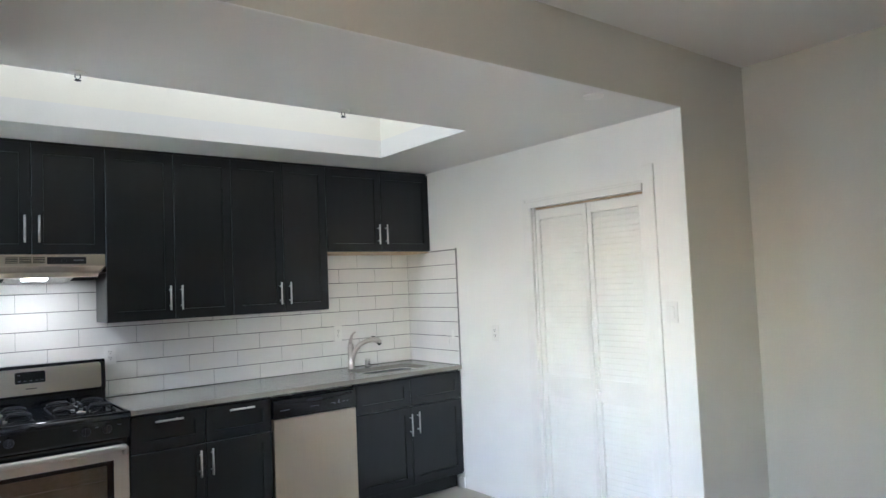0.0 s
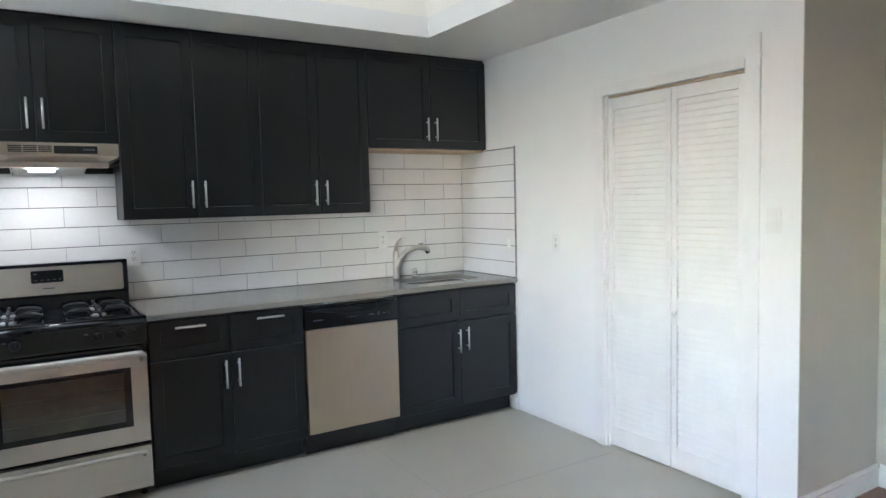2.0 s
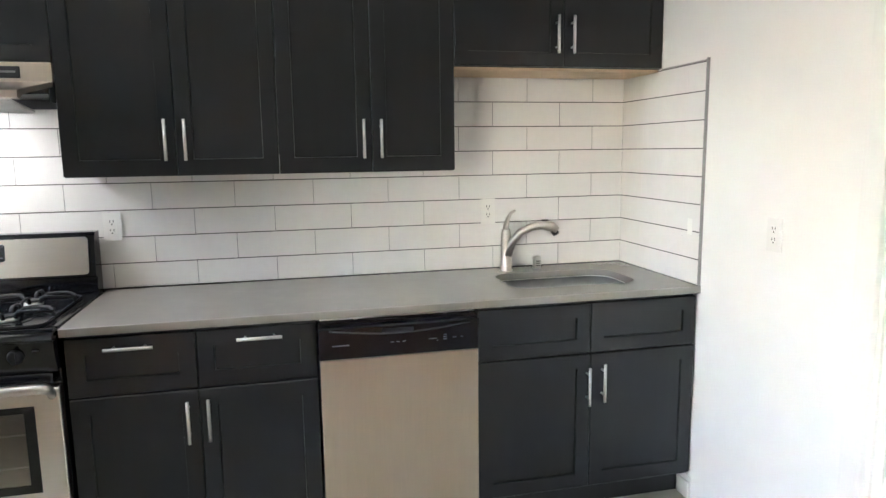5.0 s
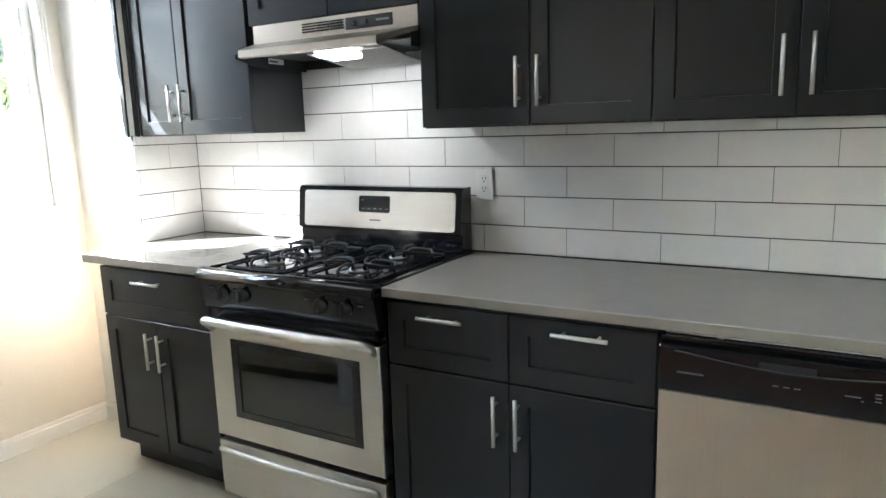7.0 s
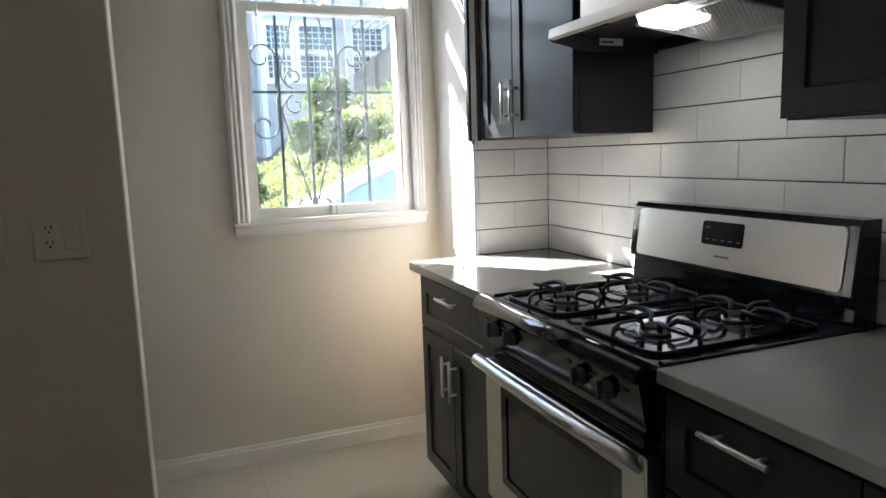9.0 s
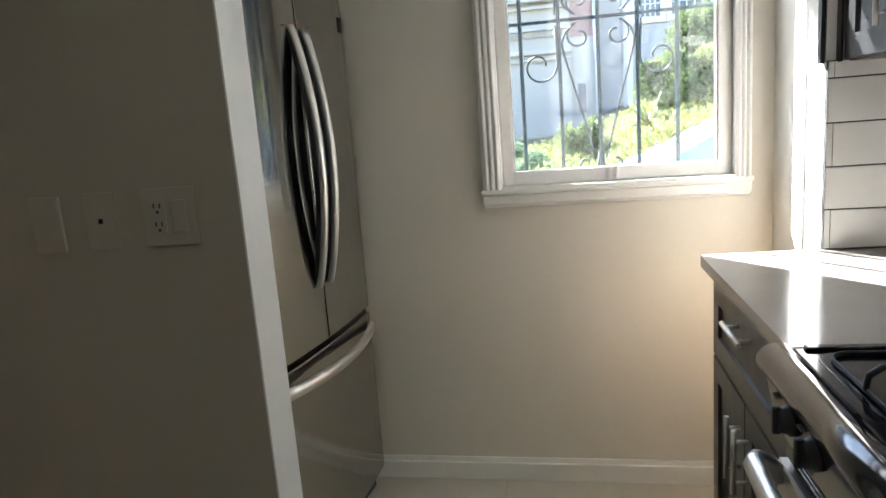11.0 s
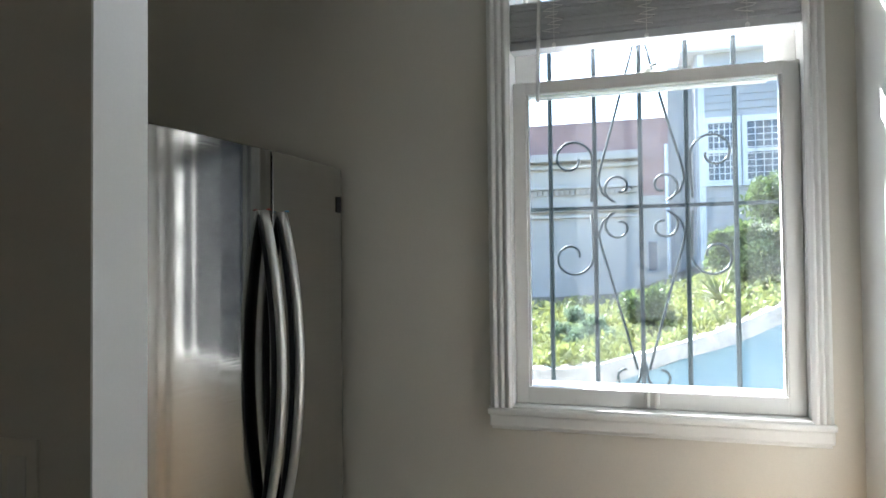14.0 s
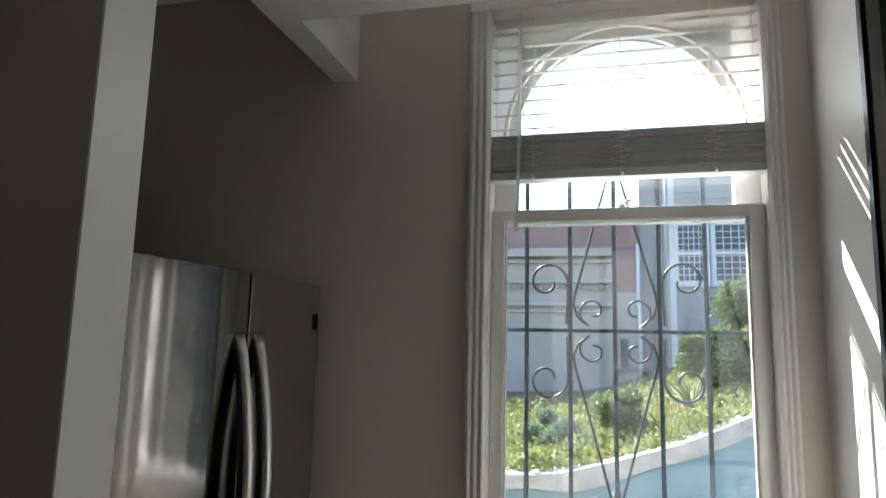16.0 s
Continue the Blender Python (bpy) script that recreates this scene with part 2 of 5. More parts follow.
# ---- building helpers ----
class Shape:
    """A bmesh that grows by boxes, tubes, prisms and turned forms."""

    def __init__(self):
        self.bm = bmesh.new()

    def box(self, x0, y0, z0, x1, y1, z1, bevel=0.0, seg=2):
        made = bmesh.ops.create_cube(self.bm, size=1.0)
        c = Vector(((x0 + x1) / 2, (y0 + y1) / 2, (z0 + z1) / 2))
        s = Vector((abs(x1 - x0), abs(y1 - y0), abs(z1 - z0)))
        for v in made["verts"]:
            v.co = Vector((v.co.x * s.x, v.co.y * s.y, v.co.z * s.z)) + c
        if bevel:
            edges = {e for v in made["verts"] for e in v.link_edges}
            bmesh.ops.bevel(self.bm, geom=list(edges), offset=bevel, segments=seg, profile=0.6, affect='EDGES')
        return self

    def tube(self, pts, r, seg=8, flat=1.0, up=Vector((0, 0, 1)), closed=True):
        pts = [Vector(p) for p in pts]
        rings, n = [], len(pts)
        side = None
        for i, p in enumerate(pts):
            d = (pts[min(i + 1, n - 1)] - pts[max(i - 1, 0)]).normalized()
            if side is None:
                ref = up if abs(d.dot(up)) < 0.95 else Vector((1, 0, 0))
                side = d.cross(ref).normalized()
            side = (side - d * side.dot(d)).normalized()
            b = d.cross(side)
            rr = r[i] if isinstance(r, (list, tuple)) else r
            rings.append([self.bm.verts.new(p + (side * math.cos(a) + b * math.sin(a) * flat) * rr)
                          for a in (2 * math.pi * k / seg for k in range(seg))])
        for a, b in zip(rings, rings[1:]):
            for k in range(seg):
                f = self.bm.faces.new((a[k], a[(k + 1) % seg], b[(k + 1) % seg], b[k]))
                f.smooth = True
        if closed:
            self.bm.faces.new(rings[0][::-1])
            self.bm.faces.new(rings[-1])
        return self

    def prism(self, outline, axis, a, b, smooth=False):
        """Extrudes a 2D outline along an axis from a to b. The outline's axes are the other two in xyz order."""
        def at(u, v, w):
            return {"x": (w, u, v), "y": (u, w, v), "z": (u, v, w)}[axis]
        lo = [self.bm.verts.new(at(u, v, a)) for u, v in outline]
        hi = [self.bm.verts.new(at(u, v, b)) for u, v in outline]
        n = len(outline)
        self.bm.faces.new(lo)
        self.bm.faces.new(hi[::-1])
        for k in range(n):
            f = self.bm.faces.new((lo[k], hi[k], hi[(k + 1) % n], lo[(k + 1) % n]))
            f.smooth = smooth
        return self

    def lathe(self, profile, centre, axis="z", seg=24):
        """Turns (radius, height) pairs round an axis through centre."""
        c = Vector(centre)
        rings = []
        for r, h in profile:
            ring = []
            for k in range(seg):
                a = 2 * math.pi * k / seg
                u, v = r * math.cos(a), r * math.sin(a)
                ring.append(self.bm.verts.new(c + Vector({"z": (u, v, h), "y": (u, h, v), "x": (h, u, v)}[axis])))
            rings.append(ring)
        for a, b in zip(rings, rings[1:]):
            for k in range(seg):
                f = self.bm.faces.new((a[k], a[(k + 1) % seg], b[(k + 1) % seg], b[k]))
                f.smooth = True
        for ring in (rings[0], rings[-1]):
            try:
                self.bm.faces.new(ring)
            except ValueError:
                pass
        return self

    def mesh(self, name, material):
        bmesh.ops.recalc_face_normals(self.bm, faces=self.bm.faces)
        me = bpy.data.meshes.new(name)
        self.bm.to_mesh(me)
        self.bm.free()
        me.materials.append(material)
        return me


def box(*a, **k):
    return Shape().box(*a, **k)


def thing(name, at, label, category, group="", kind=""):
    ob = new(name)
    ob.empty_display_size = 0.1
    ob.location = at
    return tagged(ob, label, category, group, kind)


def part(name, shape, material, parent, label=""):
    ob = new(name, shape.mesh(name, material) if isinstance(shape, Shape) else shape)
    ob.parent = parent
    ob.matrix_parent_inverse = Matrix.Translation(-parent.location) if parent.type == 'EMPTY' else Matrix()
    return tagged(ob, label) if label else ob


def solo(name, shape, material, label, category, group="", kind=""):
    return tagged(new(name, shape.mesh(name, material)), label, category, group, kind)


def setting(name, shape, material, label, category):
    return solo(name, shape, material, label, category, kind="structure")


# ---- plan, in metres: sink wall at y = 0, closet wall at x = 0, floor at z = 0 ----
WX = -4.26         # window wall
CX = -3.845        # tiled stub wall beside the window
CY = -0.348        # its end
HY = -2.595        # edge of the lowered kitchen ceiling
CZ = 2.42         # kitchen ceiling
DZ = 2.75          # dining ceiling
EX = 0.68          # dining east wall
PX0, PX1, PY = -3.278, -3.169, -1.61   # partition beside the fridge
SY = -7.0          # south wall
TOP = 3.2
AY = -1.718        # ceiling edge over the fridge

setting("floor", box(WX - 0.3, HY, -0.12, 0.1, 0.15, 0.0), VINYL, "pale grey-beige sheet vinyl kitchen floor, slightly glossy", "floor")
for x0, y0, x1, y1 in ((-4.26, -1.252, -3.1, -1.248), (-3.62, -1.25, -3.617, -0.6), (-1.135, -2.5, -1.132, -0.58), (-2.6, -1.56, -0.05, -1.557)):
    setting("floor_seam", box(x0, y0, -0.003, x1, y1, 0.0008), SEAM, "thin darker seam in the pale vinyl floor", "floor seam")

wall = Shape().box(CX, 0.008, -0.1, 0.1, 0.16, TOP)
setting("wall_north", wall, PAINT, "white painted plaster wall behind the cabinets", "wall")
setting("wall_stub", box(WX - 0.26, CY, -0.1, CX, 0.16, TOP), PAINT, "short white painted wall stub between window and tiles", "wall")
# closet wall with its door opening
DY0, DY1, DH = -2.338, -1.462, 2.035
w = Shape().box(0, DY1, 0, 0.1, 0.008, TOP).box(0, HY, 0, 0.1, DY0, TOP).box(0, DY0, DH, 0.1, DY1, TOP)
setting("wall_closet", w, PAINT, "white painted wall with a closet door opening", "wall")
setting("ceiling_upstand", box(PX1, HY, CZ + 0.12, 0, HY + 0.09, DZ + 0.1), PAINT, "plain upstand behind the ceiling header", "header")
setting("wall_closet_end", box(0.1, HY, 0, EX, HY + 0.1, DZ + 0.1), DINING, "beige painted end wall of the closet", "wall")
setting("wall_closet_end_skin", box(0.0, HY - 0.004, 0, 0.1, HY, DZ + 0.1), DINING, "beige painted edge of the closet wall", "wall")
w = Shape().box(0.1, -1.2, 0, EX, -1.1, TOP).box(EX, HY, 0, EX + 0.12, -1.1, TOP)
setting("closet_inner_wall", w, PAINT, "plain white closet inner walls", "wall")
setting("wall_east", box(EX, SY - 0.1, 0, EX + 0.12, HY, TOP), DINING, "beige painted dining room wall", "wall")
# window wall with its opening
OY0, OY1, OZ0, OZ1 = -1.212, -0.463, 1.07, 2.6
X0 = WX - 0.26
w = (Shape().box(X0, -3.8, -0.1, WX, OY0, TOP).box(X0, OY1, -0.1, WX, CY, TOP)
     .box(X0, OY0, -0.1, WX, OY1, OZ0).box(X0, OY0, OZ1, WX, OY1, TOP))
setting("wall_window", w, CREAM, "off-white painted plaster wall round the barred window", "wall")
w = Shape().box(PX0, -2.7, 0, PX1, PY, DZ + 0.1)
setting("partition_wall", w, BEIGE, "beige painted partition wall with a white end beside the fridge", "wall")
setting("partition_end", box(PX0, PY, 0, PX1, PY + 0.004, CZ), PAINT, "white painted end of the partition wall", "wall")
setting("alcove_back_wall", box(WX, -2.7, 0, PX0, -2.6, DZ + 0.1), CREAM, "plain wall behind the fridge alcove", "wall")
# dining room walls, with an added, unseen window opening to the west
w = (Shape().box(X0, SY - 0.1, -0.1, WX, -5.5, TOP).box(X0, -5.5, -0.1, WX, -4.2, 0.9).box(X0, -5.5, 2.1, WX, -4.2, TOP).box(X0, -4.2, -0.1, WX, -3.8, TOP))
setting("wall_west", w, DINING, "beige dining room wall with an added, unseen window opening", "wall")
setting("wall_south", box(X0, SY - 0.1, 0, EX + 0.12, SY, TOP), DINING, "plain beige dining room wall", "wall")

# kitchen ceiling: skylight well and the raised strip at the window
KX0, KX1, KY0, KY1 = -3.35, -0.69, -1.63, -0.71     # skylight well
VX = -3.865                                         # raised strip runs from the window wall to here
c = (Shape().box(VX, KY1, CZ, 0, 0.008, CZ + 0.12).box(VX, -1.643, CZ, KX0, KY1, CZ + 0.12)
     .box(KX1, KY0, CZ, 0, KY1, CZ + 0.12).box(PX1, HY, CZ, 0, KY0, CZ + 0.12)
     .box(WX, AY, CZ, PX1, -1.643, CZ + 0.12).box(KX0, -1.643, CZ, PX1, KY0 + 0.0001, CZ + 0.12)
     .box(CX, KY1, CZ - 0.0, VX, KY1 + 0.001, CZ + 0.1))
setting("ceiling", c, CEIL, "white painted lowered kitchen ceiling with a skylight well", "ceiling")
w = (Shape().box(KX0 - 0.08, KY0 - 0.08, CZ + 0.12, KX1 + 0.08, KY0, 3.05).box(KX0 - 0.08, KY1, CZ + 0.12, KX1 + 0.08, KY1 + 0.08, 3.05)
     .box(KX0 - 0.08, KY0, CZ + 0.12, KX0, KY1, 3.05).box(KX1, KY0, CZ + 0.12, KX1 + 0.08, KY1, 3.05))
setting("skylight_well", w, WELL, "glossy white painted walls of the skylight well", "skylight well")
w = Shape().box(VX, -1.643, CZ + 0.12, VX + 0.06, CY, DZ + 0.2).box(WX, -1.70, CZ + 0.12, VX + 0.06, -1.643, DZ + 0.2)
setting("window_well", w, PAINT, "white painted faces of the raised ceiling strip at the window", "ceiling well")
setting("window_well_top", box(WX, -1.70, DZ, VX, CY, DZ + 0.1), CEIL, "white painted top of the raised strip", "ceiling")
setting("ceiling_header", box(PX1, HY - 0.003, CZ + 0.003, 0, HY - 0.0005, DZ + 0.1), DINING, "beige painted header where the ceiling drops", "header")
setting("alcove_header", box(WX, AY - 0.003, CZ + 0.001, PX0, AY + 0.06, DZ + 0.1), PAINT, "white painted header above the fridge", "header")
setting("ceiling_dining", box(X0, SY - 0.1, DZ, EX + 0.12, HY + 0.09, DZ + 0.15), CEIL, "white painted dining room ceiling", "ceiling")
setting("ceiling_alcove", box(X0, HY, DZ + 0.01, PX1, AY + 0.06, DZ + 0.15), CEIL, "white painted ceiling over the fridge alcove", "ceiling")
# unseen slab outside, added only to block sun from the dining opening
setting("sun_block_slab", box(X0 - 1.6, -7.4, 2.42, X0, -3.6, 2.5), CEIL, "unseen slab added to keep sun out of the dining opening", "roof")
setting("roof", box(X0 - 0.1, SY - 0.2, TOP, EX + 0.3, 0.3, TOP + 0.1), CEIL, "plain roof slab", "roof")


def baseboard(name, pts_box, label):
    x0, y0, x1, y1, h = pts_box
    s = Shape().box(x0, y0, 0.0, x1, y1, h * 0.78, bevel=0.002)
    if abs(x1 - x0) < abs(y1 - y0):
        mx = (x0 + x1) / 2
        s.box(min(x0, x1) if x0 < -1 else mx, y0, h * 0.78, mx if x0 < -1 else max(x0, x1), y1, h, bevel=0.003)
    else:
        s.box(x0, (y0 + y1) / 2, h * 0.78, x1, max(y0, y1), h, bevel=0.003)
    return setting(name, s, TRIM, label, "baseboard")


baseboard("baseboard", (WX, -2.6, WX + 0.018, CY, 0.085), "white painted baseboard under the window")
baseboard("baseboard", (WX + 0.018, CY - 0.016, CX + 0.05, CY, 0.085), "white painted baseboard on the wall stub")
baseboard("baseboard", (-0.014, -0.64, 0.0, -0.56, 0.095), "short white painted baseboard block beside the cabinets")
baseboard("baseboard", (0.0, HY - 0.022, EX, HY - 0.004, 0.11), "white painted moulded baseboard at the closet end")
baseboard("baseboard", (EX - 0.018, SY, EX, HY - 0.022, 0.11), "white painted moulded baseboard of the dining wall")

# ---- closet door ----
d = thing("door_1", (0, -1.9, 0), "white louvered bifold closet door, closed, with a small knob", "closet door", kind="structure")
fr = (Shape().box(-0.022, DY1 - 0.004, 0, 0.0, DY1 + 0.06, DH + 0.012, bevel=0.004).box(-0.008, DY1 + 0.06, 0, 0.0, DY1 + 0.085, DH + 0.03, bevel=0.003))
part("casing", fr, TRIM, d)
part("head_casing", Shape().box(-0.022, DY0, DH - 0.03, 0.0, DY1, DH + 0.012, bevel=0.004).box(-0.007, DY0, DH + 0.012, 0.0, DY1 + 0.06, DH + 0.03, bevel=0.003), TRIM, d)
part("side_board", box(-0.012, DY0 - 0.072, 0.03, 0.0, DY0 + 0.002, 2.15, bevel=0.004), TRIM, d)
part("jamb", Shape().box(0.0, DY1 - 0.018, 0, 0.098, DY1, DH).box(0.0, DY0, 0, 0.098, DY0 + 0.012, DH).box(0.05, DY0, DH - 0.02, 0.098, DY1, DH), TRIM, d)
part("track", box(0.012, DY0 + 0.01, 1.995, 0.04, DY1 - 0.02, 2.004), RAW, d, "tan wooden bifold track")
slat_mesh = Shape().box(-0.0195, -0.5, -0.0025, 0.0195, 0.5, 0.0025, bevel=0.0015, seg=1).mesh("louver_slat", LOUVER)
mid = (DY0 + DY1) / 2 - 0.012
for y0, y1 in ((mid + 0.003, DY1 - 0.02), (DY0 + 0.014, mid - 0.003)):
    st = 0.032
    s = Shape()
    s.box(0.008, y0, 0.015, 0.036, y0 + st, 1.99, bevel=0.003).box(0.008, y1 - st, 0.015, 0.036, y1, 1.99, bevel=0.003)
    for z0, z1 in ((0.015, 0.13), (0.775, 0.915), (1.925, 1.99)):
        s.box(0.009, y0 + st, z0, 0.035, y1 - st, z1, bevel=0.002)
    leaf = part("door_leaf", s, LOUVER, d)
    for z0, z1 in ((0.13, 0.775), (0.915, 1.925)):
        n = round((z1 - z0) / 0.0335)
        for k in range(n):
            o = part("louver_slat", slat_mesh, None, leaf)
            o.matrix_basis = Matrix.LocRotScale((0.021, (y0 + y1) / 2, z0 + (k + 0.5) * (z1 - z0) / n), Euler((0, radians(-71), 0)), (1, y1 - y0 - 2 * st, 1))
kn = Shape().lathe([(0.006, 0.0), (0.006, -0.012), (0.012, -0.016), (0.016, -0.024), (0.013, -0.032), (0.001, -0.034)], (0.008, mid - 0.035, 0.845), "x", 16)
part("knob", kn, TRIM, d, "small round white knob")

# ---- barred window ----
win = thing("window_1", (WX, -0.846, 1.07), "white double-hung window with arched upper sash, fluted casing and clear panes", "window", kind="structure")


def fluted(y0, y1):
    """Plan outline of a fluted casing board on the window wall, from y0 to y1."""
    n, out = 24, [(WX, y0), (WX + 0.018, y0)]
    for k in range(n + 1):
        u = k / n
        out.append((WX + 0.02 + 0.007 * abs(math.sin(u * math.pi * 3)), y0 + (y1 - y0) * (0.06 + 0.88 * u)))
    return out + [(WX + 0.018, y1), (WX, y1)]


part("casing", Shape().prism(fluted(-1.274, -1.208), "z", 1.07, 2.6), TRIM, win)
part("casing", Shape().prism(fluted(-0.467, -0.418), "z", 1.07, 2.6), TRIM, win)
part("head_casing", Shape().box(WX, -1.274, 2.6, WX + 0.024, -0.418, 2.66, bevel=0.004).box(WX, -1.287, 2.66, WX + 0.036, -0.405, 2.685, bevel=0.005), TRIM, win)
part("window_sill", Shape().box(WX - 0.05, OY0 + 0.002, OZ0 - 0.002, WX + 0.028, OY1 - 0.002, OZ0 + 0.012, bevel=0.003)
     .box(WX, -1.28, 1.058, WX + 0.034, -0.413, 1.075, bevel=0.005).box(WX, -1.276, 1.024, WX + 0.026, -0.417, 1.058, bevel=0.006)
     .box(WX, -1.272, 1.014, WX + 0.012, -0.421, 1.024, bevel=0.003), TRIM, win)
jb = Shape().box(X0, OY0, OZ0 + 0.012, WX, OY0 + 0.004, OZ1).box(X0, OY1 - 0.004, OZ0 + 0.012, WX, OY1, OZ1)
part("jamb", jb, TRIM, win)
part("outer_sill", box(X0 - 0.05, OY0, OZ0 - 0.03, WX - 0.05, OY1, OZ0 + 0.03, bevel=0.004), TRIM, win)
lo = Shape()
SX = -4.3
lo.box(SX - 0.02, OY0 + 0.005, 1.083, SX + 0.02, -1.17, 1.99, bevel=0.003).box(SX - 0.02, -0.51, 1.083, SX + 0.02, OY1 - 0.005, 1.99, bevel=0.003)
lo.box(SX - 0.02, -1.172, 1.083, SX + 0.02, -0.508, 1.129, bevel=0.003).box(SX - 0.02, -1.172, 1.955, SX + 0.02, -0.508, 1.99, bevel=0.003)
for y in (-1.17, -0.516):
    lo.box(SX - 0.008, y, 1.129, SX + 0.012, y + 0.006, 1.955)
lower = part("lower_sash", lo, TRIM, win)
part("pane", box(SX - 0.004, -1.174, 1.125, SX - 0.001, -0.504, 1.958), GLASS, lower, "clear glass pane").visible_shadow = False
lt = Shape().box(SX + 0.018, -0.86, 1.097, SX + 0.032, -0.822, 1.131, bevel=0.003).box(SX + 0.02, -0.856, 1.09, SX + 0.042, -0.848, 1.133, bevel=0.002).box(SX + 0.02, -0.834, 1.09, SX + 0.042, -0.826, 1.133, bevel=0.002)
part("sash_lift", lt, TRIM, lower, "white sash lift")
part("sash_lock", Shape().lathe([(0.018, 0), (0.018, 0.008), (0.008, 0.016), (0.001, 0.017)], (SX - 0.005, -0.838, 1.99), "z", 14).tube([(SX - 0.005, -0.838, 2.01), (SX + 0.01, -0.813, 2.012)], 0.004), TRIM, lower, "white sash lock")
# upper sash with an arched head
UX = -4.345
up = Shape()
up.box(UX - 0.02, OY0 + 0.005, 1.96, UX + 0.02, -1.14, 2.22).box(UX - 0.02, -0.535, 1.96, UX + 0.02, OY1 - 0.005, 2.22).box(UX - 0.02, -1.142, 1.955, UX + 0.02, -0.533, 1.99)
n, R, yc, zc = 24, 0.303, -0.838, 2.22
span = Shape()
for k in range(n):
    a0, a1 = math.pi * k / n, math.pi * (k + 1) / n
    q = [(yc + R * math.cos(a0), zc + R * math.sin(a0)), (yc + R * math.cos(a1), zc + R * math.sin(a1))]
    edge = lambda a: (max(OY0 + 0.005, min(OY1 - 0.005, yc + 0.6 * math.cos(a))), min(2.6, zc + 0.6 * math.sin(a)))
    span.prism([q[0], edge(a0), edge(a1), q[1]], "x", UX - 0.006, UX + 0.006)
    up.prism([q[0], (yc + (R + 0.02) * math.cos(a0), zc + (R + 0.02) * math.sin(a0)), (yc + (R + 0.02) * math.cos(a1), zc + (R + 0.02) * math.sin(a1)), q[1]], "x", UX - 0.018, UX + 0.018)
up.tube([(UX + 0.02, yc + (R + 0.035) * math.cos(math.pi * k / 30), zc + (R + 0.035) * math.sin(math.pi * k / 30)) for k in range(31)], 0.008, 6)
upper = part("upper_sash", up, TRIM, win, "white upper sash with arched glass")
part("arch_panel", span, FROST, upper, "thin white painted panel round the arch")
part("pane", box(UX - 0.003, -1.147, 1.98, UX, -0.528, 2.54), GLASS, upper, "clear arched glass pane").visible_shadow = False

# ---- security bars outside the window ----
bars = thing("window_bars", (-4.62, -0.861, 1.08), "dark green-black wrought iron window bars with scrolls", "window bars")
BX = -4.62
for y in (-1.146, -1.003, -0.861, -0.721, -0.581):
    part("upright_bar", box(BX - 0.007, y - 0.007, 1.02, BX + 0.007, y + 0.007, 2.24, bevel=0.002, seg=1), WIRON, bars)
for z in (1.655, 1.05, 2.22):
    part("cross_bar", box(BX - 0.016, -1.275, z - 0.006, BX - 0.007, -0.445, z + 0.006, bevel=0.001, seg=1), WIRON, bars)


YC = -0.861
for sgn in (-1, 1):
    for up_ in (1, -1):
        zm = 1.655
        # long rods of the diamond, each ending in an inner scroll
        rod = [(BX, YC + sgn * y, zm + up_ * z) for y, z in ((0.018, 0.52), (0.05, 0.4), (0.09, 0.25), (0.125, 0.125), (0.132, 0.085), (0.118, 0.045), (0.09, 0.022))]
        rod += [(BX, YC + sgn * (0.068 + (0.05 - 0.035 * k / 26) * math.cos(-1.35 + 1.35 * 4.6 * k / 26)),
                 zm + up_ * (0.064 + (0.05 - 0.035 * k / 26) * math.sin(-1.35 + 1.35 * 4.6 * k / 26))) for k in range(27)]
        part("scroll_rod", Shape().tube(rod, 0.0042, 6), WIRON, bars)
        # outer scrolls between the side bars
        sc = [(BX, YC + sgn * 0.155, zm + up_ * 0.02), (BX, YC + sgn * 0.15, zm + up_ * 0.11)]
        sc += [(BX, YC + sgn * (0.218 - (0.068 - 0.045 * k / 34) * math.cos(1.5 * math.pi * 1.35 * k / 34)),
                zm + up_ * (0.16 + (0.068 - 0.045 * k / 34) * math.sin(1.5 * math.pi * 1.35 * k / 34))) for k in range(35)]
        part("scroll", Shape().tube(sc, 0.0042, 6), WIRON, bars)
    ft = [(BX, YC + sgn * 0.006, 1.16), (BX, YC + sgn * 0.012, 1.11)]
    ft += [(BX, YC + sgn * (0.052 - (0.04 - 0.02 * k / 26) * math.cos(-1.2 * math.pi * 1.25 * k / 26)),
            1.115 + (0.04 - 0.02 * k / 26) * math.sin(-1.2 * math.pi * 1.25 * k / 26)) for k in range(27)]
    part("foot_scroll", Shape().tube(ft, 0.0042, 6), WIRON, bars)

# ---- blind ----
bl = thing("window_blind", (-4.275, -0.838, 2.07), "white slatted window blind pulled mostly up, cords tangled", "blind")
BLX = -4.272
part("head_rail", box(BLX - 0.028, -1.205, 2.565, BLX + 0.03, -0.469, 2.605, bevel=0.003), SLAT, bl)
sl = Shape().box(-0.024, -0.366, -0.0014, 0.024, 0.366, 0.0014).mesh("slat", SLAT)
for k in range(8):
    o = part("slat", sl, None, bl)
    o.matrix_basis = pose(BLX, -0.837, 2.232 + k * 0.043, 0, 17, 0)
# stack and bottom rail use the darker, shade-coloured slat white
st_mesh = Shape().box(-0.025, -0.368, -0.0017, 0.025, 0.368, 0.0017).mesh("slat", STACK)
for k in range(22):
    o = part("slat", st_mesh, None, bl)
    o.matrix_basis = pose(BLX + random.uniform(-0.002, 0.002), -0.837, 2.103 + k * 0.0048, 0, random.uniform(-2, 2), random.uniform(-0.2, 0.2))
